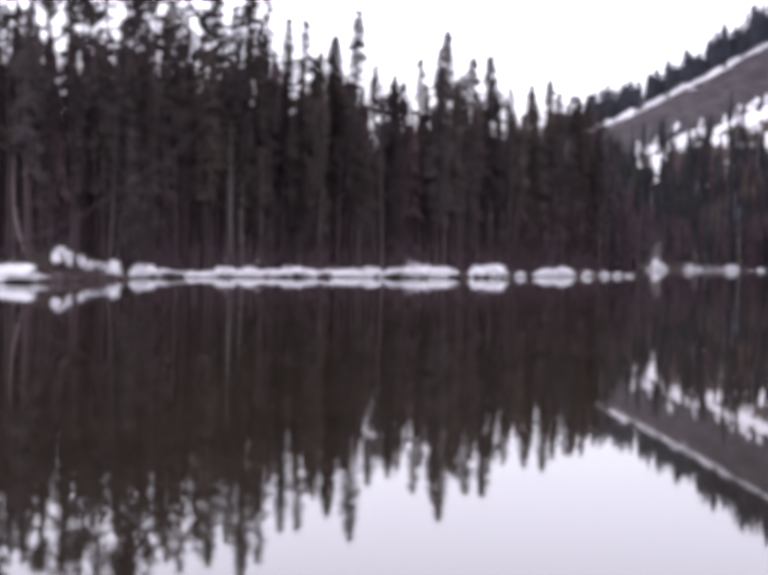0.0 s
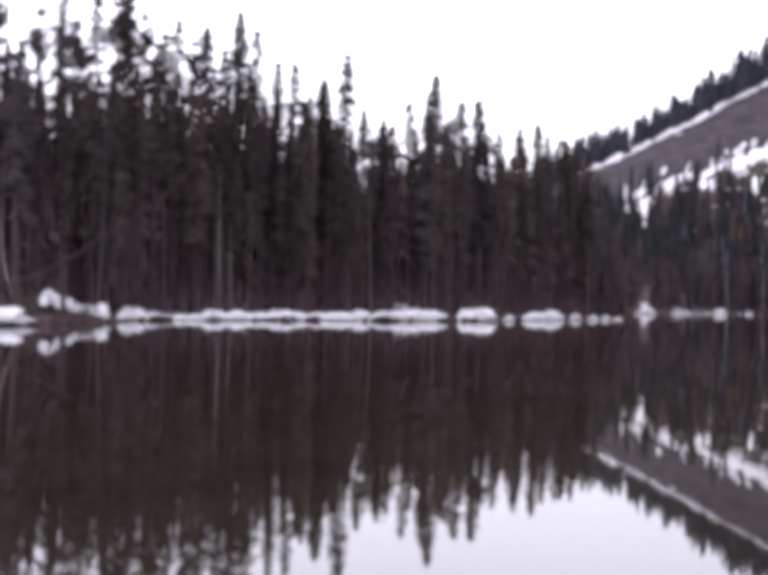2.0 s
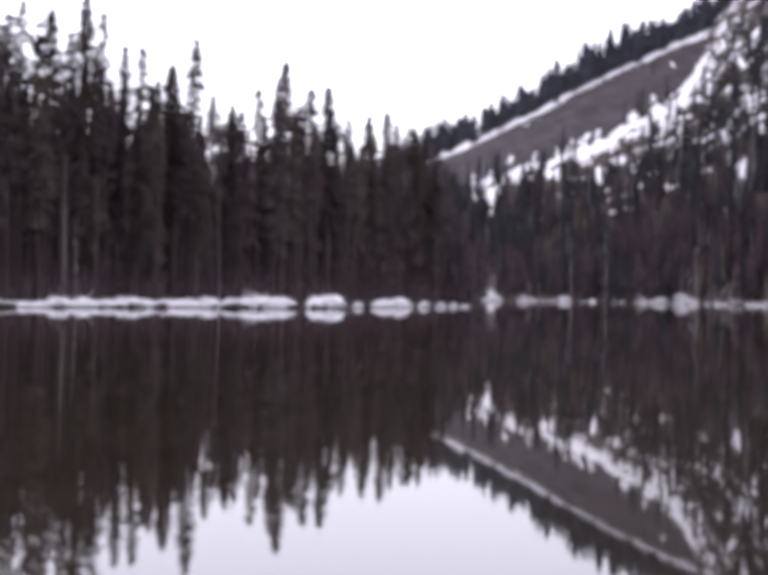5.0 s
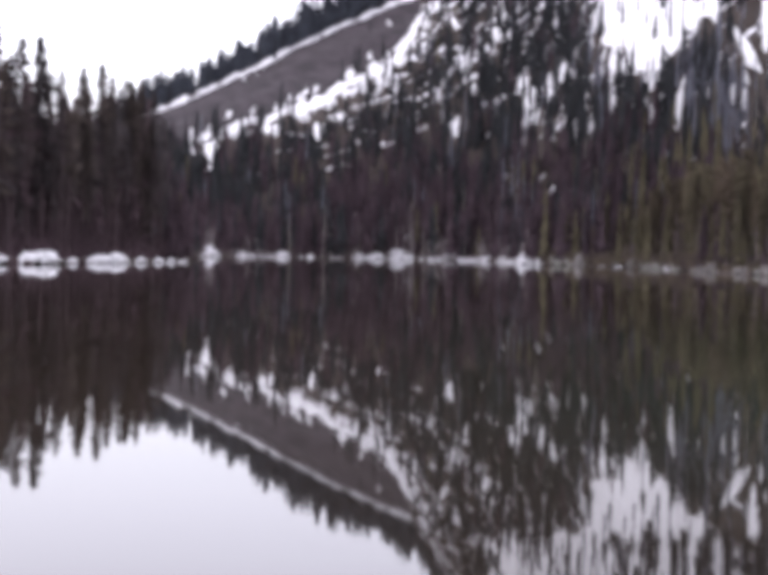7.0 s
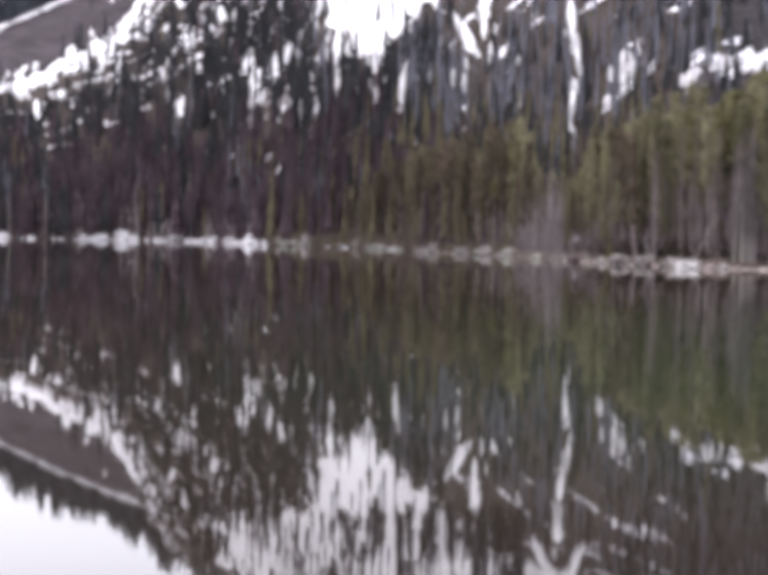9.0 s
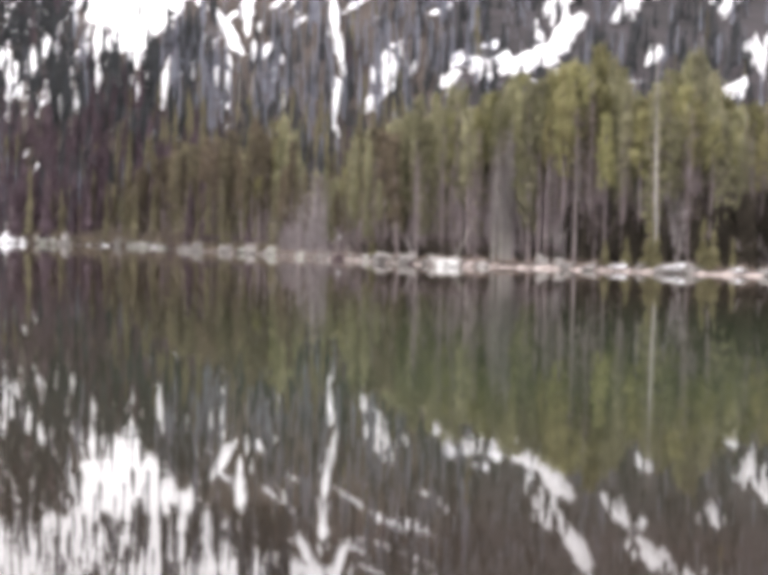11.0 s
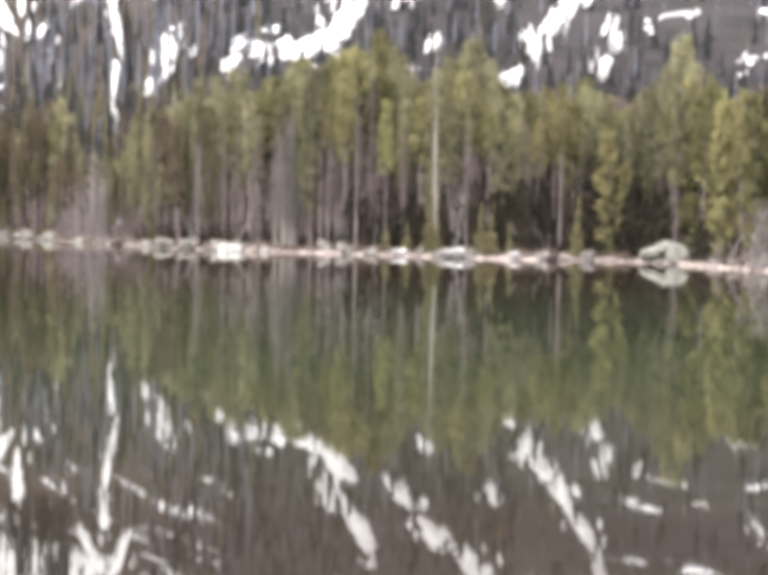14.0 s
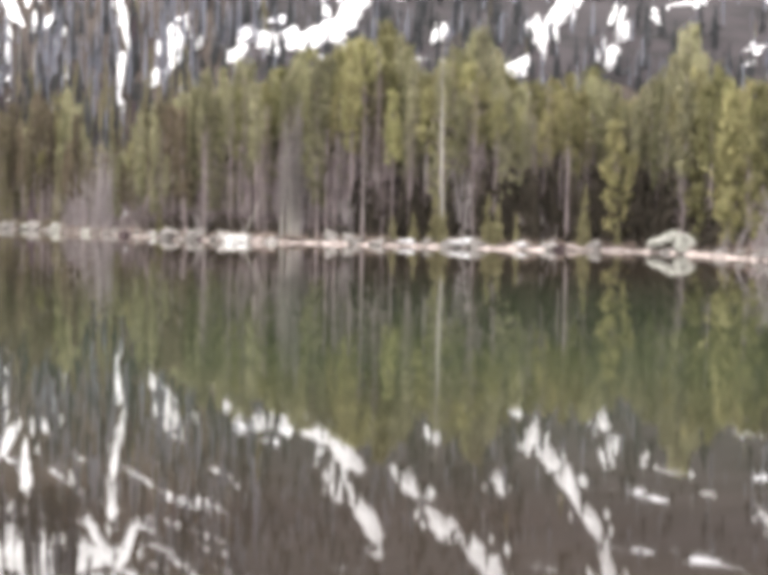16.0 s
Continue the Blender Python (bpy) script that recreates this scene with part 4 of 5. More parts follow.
for a, e, back, w in ((47.3, 1.35, 0.9, 0.7), (47.6, 0.6, 0.8, 0.8), (49.3, 1.3, 1.0, 0.6), (49.65, 0.9, 0.9, 0.7), (50.4, 0.55, 1.0, 0.6), (53.0, 1.7, 0.9, 0.5), (45.6, 0.35, 1.2, 1.0), (46.4, 0.5, 1.2, 0.8), (54.3, 0.45, 1.2, 0.7), (36.6, 0.6, 1.4, 1.0)):
    ps, h0 = rng.choice(SAPLING)
    r = shore(a) + back
    stand(ps, a, r, reach(a, r, e), rng, h0, w)
for a, e, back, w in ((54.2, 4.0, 3, 1.2), (54.7, 2.8, 3, 1.1), (57.6, 5.4, 4, 1.1), (58.6, 5.1, 3, 1.1), (59.6, 5.4, 3, 1.1)):
    ps, h0 = rng.choice(BUSHY)
    r = shore(a) + back
    stand(ps, a, r, reach(a, r, e), rng, h0, w)
for a, e, w in ((-5.95, 5.3, 1.7), (-5.5, 5.1, 1.3)):
    r = shore(a) + 4.5
    stand(PALE[0][0], a, r, reach(a, r, e), rng, 13, 0.75 * w)
for a, e in ((-9.6, 5.0), (-9.3, 4.4), (-9.9, 4.0), (-0.4, 3.4), (10.7, 1.4)):
    r = shore(a) + 2.5
    stand(SNAG[0][0], a, r, reach(a, r, e), rng, 16, 0.75)
for a, e, w in ((13.6, 1.6, 2.2), (16.1, 1.75, 2.0), (18.1, 1.3, 2.0), (10.05, 0.55, 2.4), (11.3, 0.1, 1.8), (12.5, 0.3, 1.6), (17.2, 0.5, 1.6), (19.2, 0.3, 2.0), (20.4, 0.7, 1.6), (21.4, 0.2, 2.2), (22.6, 0.6, 1.8), (23.4, 0.3, 1.5), (15.5, 0.1, 1.6)):
    r = shore(a) + rng.uniform(1.5, 4)
    stand(PALE[0][0], a, r, reach(a, r, e), rng, 13, w)
# thin pale boles close together under the crowns
pole = random.Random(411)
for k in range(78):
    a = pole.gauss(41.75, 0.28) if k < 12 or k >= 70 else pole.uniform(40.3, 46.4) if k < 46 else pole.uniform(33.5, 40) if k < 56 else pole.gauss(48.6, 0.35) if k < 64 else pole.uniform(49.5, 55)
    r = shore(a) + pole.uniform(2.0, 5.5 if 12 <= k < 70 else 3.4)
    ps, h0 = PALE[2] if k < 12 or k >= 70 or k % 6 == 0 else PALE[1]
    stand(ps, a, r, reach(a, r, top(a) * pole.uniform(0.4, 0.85)), pole, h0, pole.uniform(1.4, 2.3) if k < 12 or k >= 70 else pole.uniform(0.9, 1.5))
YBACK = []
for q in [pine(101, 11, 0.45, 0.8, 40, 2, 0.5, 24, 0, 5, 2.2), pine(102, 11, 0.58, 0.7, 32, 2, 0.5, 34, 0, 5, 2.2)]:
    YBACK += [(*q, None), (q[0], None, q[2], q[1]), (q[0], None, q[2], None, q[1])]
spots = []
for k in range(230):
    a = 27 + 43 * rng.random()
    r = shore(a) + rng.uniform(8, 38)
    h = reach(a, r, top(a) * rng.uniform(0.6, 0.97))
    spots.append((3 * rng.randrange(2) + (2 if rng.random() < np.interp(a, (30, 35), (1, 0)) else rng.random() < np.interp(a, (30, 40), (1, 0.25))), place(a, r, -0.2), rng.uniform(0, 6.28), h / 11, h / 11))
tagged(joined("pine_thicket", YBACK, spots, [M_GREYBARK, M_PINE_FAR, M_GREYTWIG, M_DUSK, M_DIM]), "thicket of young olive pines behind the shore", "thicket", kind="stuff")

# filler conifers, painted dark so the gaps between the boles look shaded
spots = []
for k in range(420):
    a = 28.5 + 42 * rng.random()
    r = shore(a) + rng.uniform(20, 44)
    h = reach(a, r, top(a) * (rng.uniform(0.45, 0.8) if a > 46 else rng.uniform(0.25, 0.55)))
    spots.append((rng.randrange(2), place(a, r, -0.2), rng.uniform(0, 6.28), h / 11 * 1.1, h / 11))
for k in range(360):
    a = rng.uniform(44, 58.5)
    r = shore(a) + rng.uniform(2.6, 9)
    h = reach(a, r, rng.uniform(0.4, 2.0) if a < 47.5 else rng.uniform(0.6, 2.7))
    spots.append((rng.randrange(2), place(a, r, -0.2), rng.uniform(0, 6.28), h / 11 * 1.6, h / 11))
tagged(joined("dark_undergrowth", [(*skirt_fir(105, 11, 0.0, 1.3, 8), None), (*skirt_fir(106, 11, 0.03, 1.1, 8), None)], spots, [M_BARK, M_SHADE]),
       "filler conifers coloured dark to give the shade among the pines", "forest", kind="stuff")

# one tall pale pole by the far shore
ps = tree_thing("dead_pole_tree", "single white dead trunk standing at the waterline", snag(111, 15, 6, 0.38)[0], None, None, M_DEAD, None, None, "")
ps.matrix_world = Matrix.Translation(place(14.87, shore(14.87) + 1.0))


# ---- snow banks and stones ----
def mound(seed, w, d, h, lump=0.25, nx=36, ny=12):
    """A lumpy body with a flat foot; x along, y deep."""
    v, f = [], []
    long = max(1.0, 0.5 * w / h)
    for j in range(ny + 1):
        t = math.pi * j / ny
        for i in range(nx):
            u = 2 * math.pi * i / nx
            x, y, z = math.sin(t) * math.cos(u), math.sin(t) * math.sin(u), math.cos(t)
            k = 1 + lump * noise.noise((x * 1.7 * long + seed, y * 1.7, z * 1.7)) + 0.7 * lump * noise.noise((x * 3.5 * long + seed, y * 4, z * 3))
            box = 1 / max(abs(x), abs(y), 1e-3) ** 0.35 if abs(z) < 0.9 else 1
            v.append((x * k * box * w / 2, y * k * box * d / 2, max(-0.25, z) * k * h))
    for j in range(ny):
        for i in range(nx):
            q = (i + 1) % nx
            f.append((j * nx + i, (j + 1) * nx + i, (j + 1) * nx + q, j * nx + q))
    return v, f


def mound_thing(name, label, cat, group, mat, seed, a, r, w, d, h, lump=0.3, up=-0.05):
    ob = new(name, mesh_of(name, *(mound(seed, w, d, h, lump, 20, 8) if w < 1.3 else mound(seed, w, d, h, lump)), [mat], smooth=True))
    ob.matrix_world = Matrix.Translation(place(a, r, up)) @ pose(0, 0, 0, 0, 0, -a)
    return tagged(ob, label, cat, group)


def span(a0, a1, r):
    return radians(abs(a1 - a0)) * r


def ledge(name, label, cat, group, a0, a1, h, seed, undercut=0.2, deep=3.5, broken=0.0):
    """A long shelf of snow along the water, with a ragged lip over a dark undercut."""
    v, f = [], []
    n = max(8, int((a1 - a0) / 0.06))
    r0 = shore((a0 + a1) / 2)
    k = r0 / 110
    for i in range(n + 1):
        a = a0 + (a1 - a0) * i / n
        x = radians(a) * r0
        taper = min(1.0, 0.15 + radians(min(a - a0, a1 - a)) * r0 / (0.55 * k)) ** 0.5
        hh = h * taper * (1 + 0.38 * noise.noise((x * 0.35, seed, 0)) + 0.28 * noise.noise((x * 1.1, seed, 5)))
        if k > 2 and not broken:
            hh = h * taper * max(0.25, 0.75 + 0.9 * noise.noise((x * 0.16, seed, 0)) + 0.8 * noise.noise((x * 0.5, seed, 5)))
        if broken:
            hh = h * min(1.0, 0.42 + broken * noise.noise((x * 0.12, seed, 2)) + 0.6 * noise.noise((x * 0.6, seed, 7)))
        lip = max(0.01, undercut * (-0.15 + 2.6 * noise.noise((x * 0.45, seed, 9)))) * k
        out = 0.35 * noise.noise((x * 0.6, seed, 3)) * k
        for o, z in ((0.5, min(lip, hh) - 0.02), (0.05, min(lip, 0.7 * hh)), (-0.1, min(lip + 0.12, 0.8 * hh)), (0.1, 0.85 * hh), (0.6, hh), (deep * 0.6, hh * 1.12), (deep, hh * 0.8), (deep + 0.5, 0.1)):
            q = place(a, shore(a) + (o + out) * (k if o > 0 else 1))
            v.append((q.x, q.y, z + 0.06 * noise.noise((x * 2.5, o * 2, seed))))
    for i in range(n):
        for m in range(7):
            f.append((i * 8 + m, i * 8 + m + 1, i * 8 + m + 9, i * 8 + m + 8))
    for e in (0, n):
        f.append(tuple(e * 8 + m for m in range(8)))
    return tagged(new(name, mesh_of(name, v, f, [M_SNOW], smooth=True)), label, cat, group)


sd = 0
for a0, a1, h in ((-9.85, -8.6, 0.62), (-8.85, -7.5, 0.5), (-7.7, -6.5, 0.42), (-6.75, -0.1, 0.6), (-0.2, 3.05, 0.72), (3.3, 4.78, 0.9), (5.05, 5.6, 0.5), (5.8, 7.45, 0.7), (7.65, 8.15, 0.6), (8.3, 8.75, 0.55), (8.85, 9.2, 0.6), (9.27, 9.65, 0.5)):
    sd += 1
    ledge("snow_bank", "long bank of old white snow undercut at the waterline", "snow bank", "snow banks", a0, a1, h, sd * 3.3)
for a0, a1, h, back in ((-17.5, -13.5, 1.15, 0.6), (-11.0, -10.2, 1.3, 1.6), (-6.6, -5.8, 0.9, 0.6), (-4.0, -3.0, 1.0, 0.5),
                        (-0.95, -0.2, 1.05, 0.5), (0.3, 1.6, 1.1, 0.7), (3.5, 4.7, 1.35, 0.8), (6.3, 7.1, 1.05, 0.6)):
    sd += 1
    a = (a0 + a1) / 2
    r = shore(a) + back
    mound_thing("snow_mound", "rounded mound of old white snow on the bank", "snow mound", "snow mounds", M_SNOW, sd * 5.3, a, r + 0.6, span(a0, a1, r) * 1.15, 2.6, h * 0.56, 0.4, -0.1)
for a0, a1, back in ((-6.5, -5.9, 5.0), (-5.3, -4.9, 6.0), (0.7, 1.3, 5.0), (1.5, 2.1, 6.0)):
    sd += 1
    a = (a0 + a1) / 2
    r = shore(a) + back
    mound_thing("snow_remnant", "small remnant of snow under the trees", "snow remnant", "snow remnants", M_SNOW, sd * 5.3, a, r, span(a0, a1, r) * 1.3, 2.2, 0.7, 0.5, 0.05)
# the snow that lies on the knoll
kv, kf = [], []
for i in range(41):
    a = -12.75 + 2.5 * i / 40
    near = 2.7 - 1.9 * (i / 40) + 0.9 * noise.noise((i * 0.22, 4, 1)) + 0.5 * noise.noise((i * 0.9, 4, 1))
    deep = (5.2 - 2.4 * i / 40) * min(1.0, 0.2 + i / 4, 0.2 + (40 - i) / 4) * (1 + 0.3 * noise.noise((i * 0.3, 8, 1)))
    for k in range(6):
        q = place(a, shore(a) + near + deep * k / 5, (0.0, 0.1, 0.15, 0.15, 0.1, -0.05)[k] + 0.06 * noise.noise((i * 0.5, k * 0.7, 2)))
        kv.append(q)
for i in range(40):
    for k in range(5):
        kf.append((i * 6 + k, i * 6 + k + 1, i * 6 + k + 7, i * 6 + k + 6))
tagged(new("snow_slope", mesh_of("snow_slope", kv, kf, [M_SNOW], smooth=True)), "slope of old snow under the trees on the knoll", "snow slope")
# dark stones in the notches of the bank
for a, w in ((-9.0, 0.9), (-8.6, 0.7), (-4.6, 0.8), (-3.5, 1.0), (-2.4, 1.2), (-0.4, 0.9), (1.3, 1.0), (3.0, 1.4), (3.6, 1.1), (5.55, 1.2), (-12.75, 1.7), (-12.4, 1.5), (-11.95, 1.8), (-11.6, 1.3), (-11.2, 1.6), (-10.75, 1.4), (-10.3, 1.2), (-10.05, 0.9)):
    sd += 1
    mound_thing("bank_stone", "dark brown stone under the snow bank", "stone", "stones under the bank", M_BARK, sd * 2.1, a, shore(a) - 0.1, w, w * 0.8, w * 0.32, 0.6, 0.02)
for a0, a1, h in ((10.1, 12.3, 1.0), (12.4, 15.6, 0.9), (15.7, 19.4, 1.1), (19.5, 23.3, 1.1)):
    sd += 1
    ledge("snow_drift", "long broken line of thin snow on the distant shore", "snow drift", "snow drifts on the far shore", a0, a1, h, sd * 1.9, 0.05, 2.0, 1.2)
drift = random.Random(19)
for a0, a1, h in ((10.1, 10.8, 1.3), (11.45, 12.3, 1.3), (12.5, 12.8, 0.8), (13.1, 13.65, 1.2), (13.95, 14.6, 1.0), (16.0, 17.3, 1.2), (17.55, 18.4, 1.8), (18.9, 19.85, 1.5),
                  (20.1, 20.9, 1.1), (21.0, 21.5, 1.6), (21.6, 22.2, 1.2), (22.4, 23.0, 1.5), (23.1, 23.6, 0.9), (25.5, 25.8, 0.5), (26.2, 26.5, 0.5), (27.5, 28.6, 0.7)):
    sd += 1
    ledge("snow_drift", "thin drift of snow along the distant shore", "snow drift", "snow drifts on the far shore", a0, a1, h, sd * 1.7, 0.06, 2.5)
    if h > 1.1:
        for _ in range(2):
            sd += 1
            a = drift.uniform(a0, a1)
            mound_thing("snow_mound", "small heap of snow on the distant shore", "snow mound", "snow mounds", M_SNOW, sd * 5.3, a, shore(a) + 3.0, drift.uniform(1.4, 3.6), 2.0, drift.uniform(0.8, 1.7), 0.7)

for a0, a1, h in ((46.0, 46.4, 0.4), (48.1, 48.9, 0.6), (50.5, 50.8, 0.45), (51.6, 52.0, 0.35), (36.3, 36.5, 0.45)):
    sd += 1
    a = (a0 + a1) / 2
    r = shore(a) + 0.7
    mound_thing("snow_remnant", "small remnant of snow on the gravel shore", "snow remnant", "snow remnants", M_GREYSNOW, sd * 5.3, a, r, span(a0, a1, r) * 1.2, 1.5, h * 0.5, 0.8, 0.02)

# the pale gravel bank of the right shore
bv, bf = [], []
cols = np.arange(30, 66, 0.12)
for a in cols:
    a = float(a)
    s0 = shore(a)
    k = 0.5 + 0.5 * noise.noise((a * 1.3, 2, 0))
    h = (0.10 + 0.30 * k + 0.10 * noise.noise((a * 6, 5, 0))) * float(np.interp(a, (33, 40), (0.25, 0.68)))
    for o, z in ((-0.25, -0.15), (-0.05, h * 0.55), (0.35, h), (1.6, h + 0.15), (3.2, 0.35)):
        q = place(a, s0 + o + 0.25 * noise.noise((a * 5, o, 1)))
        bv.append((q.x, q.y, max(z, q.z + 0.02) if o > 3 else z))
for i in range(len(cols) - 1):
    for k in range(4):
        bf.append((i * 5 + k, i * 5 + k + 1, (i + 1) * 5 + k + 1, (i + 1) * 5 + k))
bank = new("shore_bank", mesh_of("shore_bank", bv, bf, [M_BANK], smooth=True))
tagged(bank, "low pale gravel bank along the pine shore", "shore bank", kind="structure")

mound_thing("white_boulder", "rounded pale boulder half in the water", "boulder", "", M_WHITEROCK, 77.0, 39.55, shore(39.55) + 0.1, 1.75, 1.5, 0.54, 0.5)
mound_thing("round_boulder", "rounded pale lichen-grey boulder on the gravel shore", "boulder", "", M_PALEROCK, 91.0, 57.0, shore(57.0) + 1.5, 1.7, 1.5, 0.86, 0.36)
# the small dark body at 38.15 is added as the grey boulder's shaded hollow
for k, (a, w, h, mat, label) in enumerate(((27.9, 3.4, 1.1, M_PALEROCK, "pale"), (28.6, 2.2, 0.9, M_ROCK, "weathered grey"), (31.0, 2.0, 1.2, M_ROCK, "weathered grey"), (32.0, 2.2, 1.3, M_ROCK, "weathered grey"),
                                           (33.85, 1.4, 0.7, M_PALEROCK, "pale"), (34.6, 1.3, 0.6, M_ROCK, "weathered grey"), (35.4, 1.9, 0.8, M_BARK, "dark brown"), (36.45, 1.0, 0.7, M_PALEROCK, "pale"),
                                           (37.0, 2.0, 1.1, M_ROCK, "weathered grey"), (38.0, 2.1, 1.1, M_ROCK, "weathered grey"), (38.15, 0.7, 0.5, M_BARK, "dark brown"), (52.0, 1.2, 0.7, M_BARK, "dark brown"))):
    mound_thing("shore_boulder", label + " boulder at the water's edge", "boulder", "boulders along the shore", mat, 31.0 + 7.7 * k, a, shore(a) + (0.0 if mat == M_BARK else 0.4), w * 0.8, w * 0.65, h * 0.52, 0.6, 0.0)
slab = new("leaning_slab", mesh_of("leaning_slab", *mound(95.0, 2.6, 1.4, 0.52, 0.3), [M_PALEROCK], smooth=True))
slab.matrix_world = Matrix.Translation(place(56.25, shore(56.25) + 1.0, 0.45)) @ pose(0, 0, 0, 0, 0, -56.25) @ pose(0, 0, 0, 0, -21, 0)
tagged(slab, "long pale rock slab leaning on a boulder", "rock slab")
for k in range(60):
    a = rng.uniform(29, 62)
    r = shore(a) + rng.uniform(-0.1, 1.2)
    w = rng.choice((0.25, 0.3, 0.4, 0.5, 0.6, 0.9))
    mound_thing("shore_stone", "pale weathered stone on the shore", "stone", "stones along the shore", M_ROCK, k * 2.9, a, r, w, w * rng.uniform(0.6, 0.9), w * rng.uniform(0.2, 0.5), 1.1, 0.03)


for k in range(34):
    a = rng.uniform(24, 33)
    w = rng.uniform(0.7, 2.2) * (1.2 if a < 28 else 0.75)
    mound_thing("shore_stone", "pale weathered stone on the distant shore", "stone", "stones along the shore", M_PALEROCK if rng.random() < 0.4 else M_ROCK, 200 + k * 2.9, a, shore(a) + rng.uniform(-0.1, 1.5), w, w * 0.8, w * rng.uniform(0.3, 0.6), 0.9, 0.03)


# ---- bare shrubs, leaning and fallen wood ----
def shrub(seed, h, spread, stems=7, twig=16, mat=M_SHRUB):
    rg = random.Random(seed)
    t = new("bare_shrub")
    for k in range(stems):
        s = Soup()
        w = rg.uniform(0, 6.283)
        p = Vector((rg.gauss(0, 0.45), rg.gauss(0, 0.45), -0.1)) * spread
        q = p + Vector((spread * rg.uniform(0.2, 1) * math.cos(w), spread * rg.uniform(0.2, 1) * math.sin(w), h * rg.uniform(0.45, 1.05)))
        m = p.lerp(q, 0.5) + Vector((0, 0, 0.08 * h))
        s.limb(p, m, 0.05, 0.035)
        s.limb(m, q, 0.035, 0.012)
        for _ in range(twig):
            c = p.lerp(m, rg.uniform(0.3, 1)) if rg.random() < 0.4 else m.lerp(q, rg.random())
            e = c + Vector((rg.gauss(0, 0.3), rg.gauss(0, 0.3), rg.uniform(-0.3, 0.7))) * h * 0.22
            s.limb(c, e, 0.018, 0.006)
        part("stem", s.mesh("stem", mat), t, kind="stuff")
    return t


for k, (a, back, h, w) in enumerate(((34.25, 2.0, 8.6, 1.5), (34.6, 2.6, 7.0, 1.2), (33.8, 2.0, 6.0, 1.4), (33.3, 2.5, 3.6, 1.2), (42.0, 2.5, 4.5, 0.8), (59.7, 1.4, 2.8, 1.5), (60.5, 1.2, 3.2, 1.5), (58.6, 1.6, 1.4, 0.8), (61.3, 1.5, 3.2, 1.6),
                                     (48.4, 2.4, 5.0, 0.8), (44.0, 3.0, 3.2, 0.9), (38.2, 2.2, 2.2, 1.0), (51.5, 2.4, 2.4, 0.9), (-9.75, 2.2, 5.6, 1.0), (-9.3, 2.6, 6.5, 0.8), (-12.2, 0.9, 1.5, 1.2), (-11.2, 0.9, 1.2, 1.0), (-7.4, 1.5, 2.5, 0.6))):
    ob = shrub(200 + k, h, w, 11 if h > 3 else 7, 34 if h > 3 else 16, M_SHRUB if a > 0 else M_SNAG)
    ob.matrix_world = Matrix.Translation(place(a, shore(a) + back))
    tagged(ob, "bare grey leafless shrub by the water", "shrub", "bare shrubs")

for k, (a, back, h, w) in enumerate(((10.5, 2.0, 8.0, 1.5), (16.2, 2.5, 14.0, 2.0), (18.2, 2.5, 15.0, 2.6), (19.2, 1.5, 8.0, 3.4), (19.6, 2.0, 7.0, 3.0), (21.1, 1.8, 8.0, 2.4), (22.1, 1.8, 6.5, 2.0), (22.8, 1.8, 8.5, 1.8), (11.9, 2.0, 6.0, 2.0))):
    ob = shrub(260 + k, h / 3.4, w / 3.4, 6, 12)
    ob.matrix_world = Matrix.Translation(place(a, shore(a) + back)) @ Matrix.Diagonal((3.4, 3.4, 3.4, 1))
    tagged(ob, "tall pale leafless shrub on the distant snowy shore", "shrub", "bare shrubs on the far shore")


def brush(name, label, mat, a0, a1, n, lo, hi, h, seed):
    """Low bare twigs and stalks past counting, along a stretch of shore."""
    rg = random.Random(seed)
    s = Soup()
    for _ in range(n):
        a = rg.uniform(a0, a1)
        c = place(a, shore(a) + rg.uniform(lo, hi), -0.05)
        k = h * rg.uniform(0.5, 1.3) * (1.0 if shore(a) < 200 else 2.2)
        for _ in range(9):
            e = c + Vector((rg.gauss(0, 0.4), rg.gauss(0, 0.4), rg.uniform(0.4, 1.1))) * k
            s.limb(c + Vector((rg.gauss(0, 0.2), rg.gauss(0, 0.2), 0)) * k, e, 0.02 * k + 0.006, 0.006 * k)
    return tagged(new(name, s.mesh(name, mat)), label, "brush", kind="stuff")


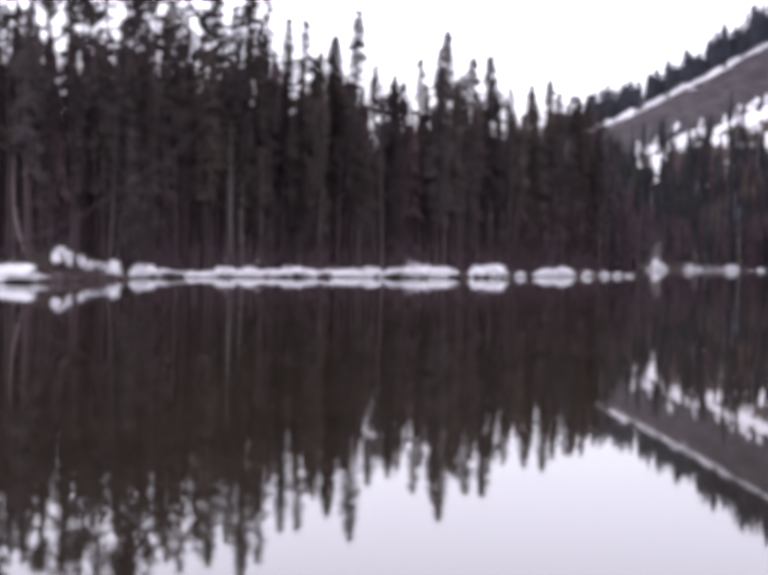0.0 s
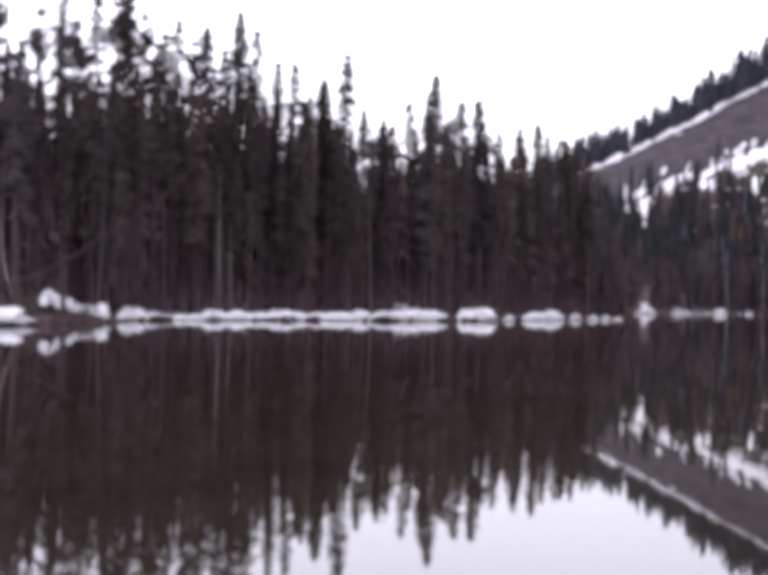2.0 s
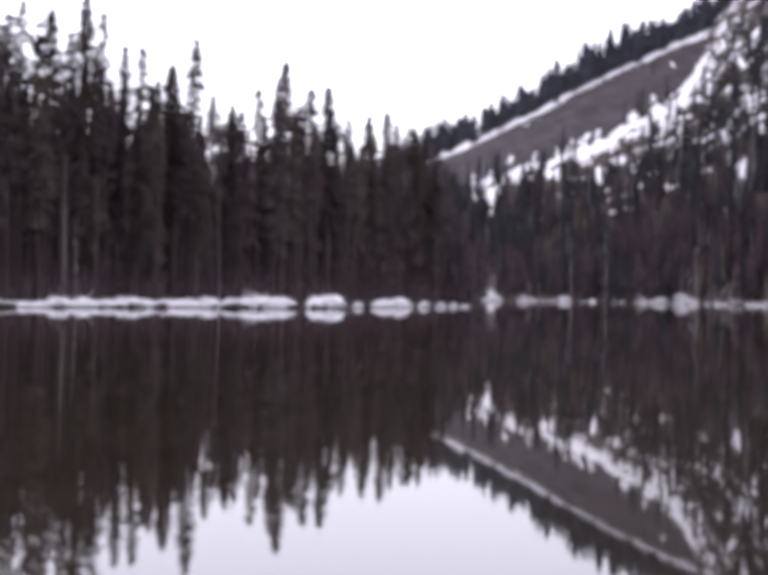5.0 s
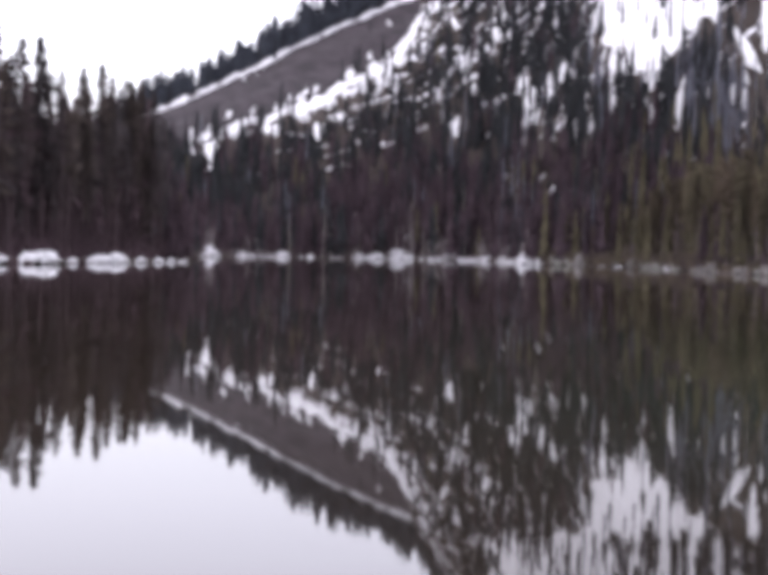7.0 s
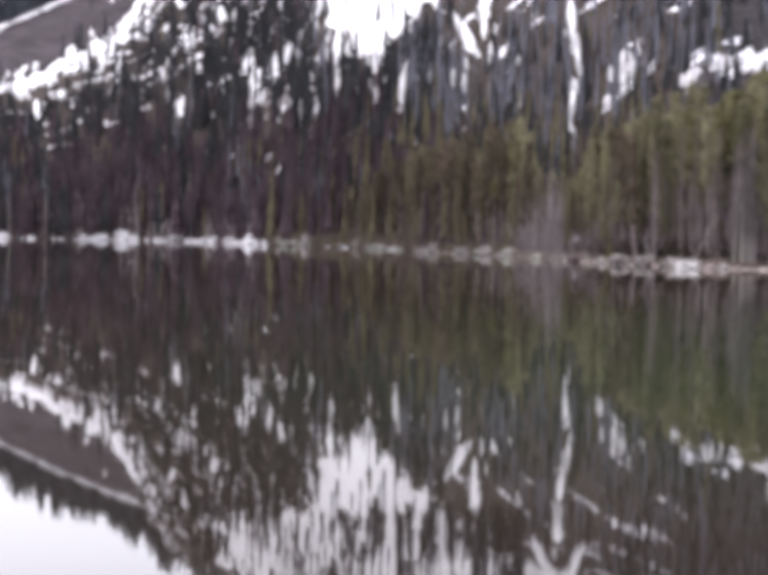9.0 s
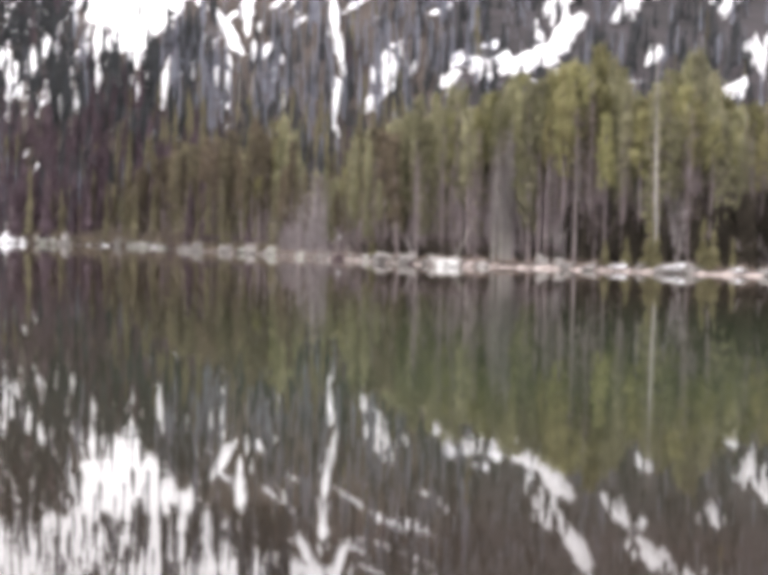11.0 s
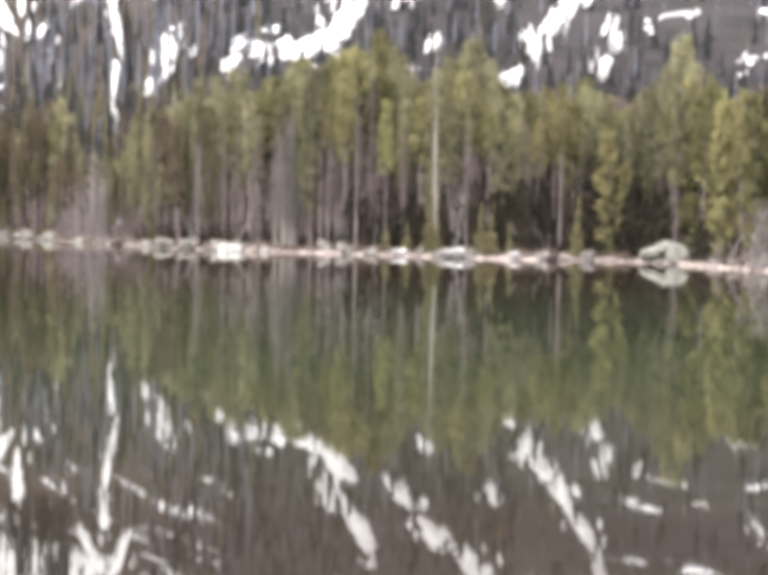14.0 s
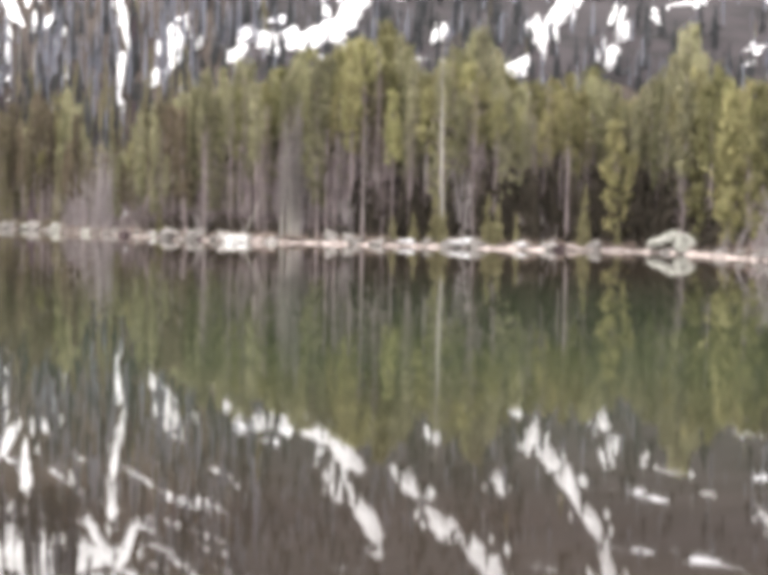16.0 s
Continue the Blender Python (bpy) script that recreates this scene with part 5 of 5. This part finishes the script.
brush("bank_brush", "dark bare brush along the snowy bank", M_TWIG, -10, 9.6, 440, 3.5, 8, 1.1, 301)
# the pine brush takes the shade-painted brown to darken the stand's foot
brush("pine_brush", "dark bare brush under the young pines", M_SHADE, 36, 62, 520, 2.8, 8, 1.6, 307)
brush("thicket_brush", "tall dark bare brush under the spruces", M_TWIG, -10, 8.8, 400, 3, 13, 2.6, 305)
brush("knoll_brush", "tall dark bare brush behind the snowy knoll", M_TWIG, -17, -10, 150, 7, 13, 2.6, 309)
brush("landing_brush", "brown bare brush over a gap in the snow bank", M_TWIG, -13.5, -10.3, 110, 0.1, 2.2, 0.35, 306)
brush("far_shore_brush", "brown bare brush along the distant shore", M_TWIG, 10.0, 30, 560, 3.2, 8, 1.0, 302)
brush("waterline_brush", "pale bare brush at the edge of the distant shore", M_SHRUB, 10.1, 24, 130, -0.2, 2.5, 0.8, 308)
brush("inlet_brush", "brown bare brush where the far shore bends", M_BRUSH, 23.5, 33, 480, 0.6, 5, 1.1, 304)
brush("shore_grass", "tufts of dry tan grass on the gravel shore", M_GRASS, 29, 62, 700, 0.5, 3.2, 0.45, 303)


def leaning(name, label, a, back, length, lean, r0, bend=0.0, mat=M_DEAD):
    """A bare pole whose foot stands at azimuth a; lean: degrees from upright, positive to the right as seen from the eye."""
    s = Soup()
    pts = [(bend * math.sin(3.14 * k / 6), 0, length * k / 6) for k in range(7)]
    s.tube(pts, [r0 * (1 - 0.13 * k) for k in range(7)], 6)
    ob = new(name, s.mesh(name, mat))
    ob.matrix_world = Matrix.Translation(place(a, shore(a) + back, -0.1)) @ pose(0, 0, 0, 0, 0, -a) @ pose(0, 0, 0, 0, lean, 0)
    return tagged(ob, label, "dead pole")


leaning("leaning_pole", "thin pale dead pole leaning over the shore", 39.75, 1.0, 4.5, 25, 0.055)
leaning("leaning_dead_tree", "long bare dead tree slanting up from the bank", -17.0, 1.5, 15.0, 60, 0.085, 0.8, M_TWIG)
leaning("crooked_stem", "crooked grey stem rising from the snowy bank", -13.5, 1.5, 6.3, -9, 0.09, -0.4, M_GREYBARK)

# prototypes leave their first place at the origin for one in the wood
for i, ob in enumerate(used):
    right = ob["group"] == G_RIGHT
    a = (31 + i * 0.9) if right else (-16 + i * 2.0)
    ob.matrix_world = Matrix.Translation(place(a, shore(a) + 17, -0.1)) @ Matrix.Diagonal((0.6, 0.6, 0.6, 1))
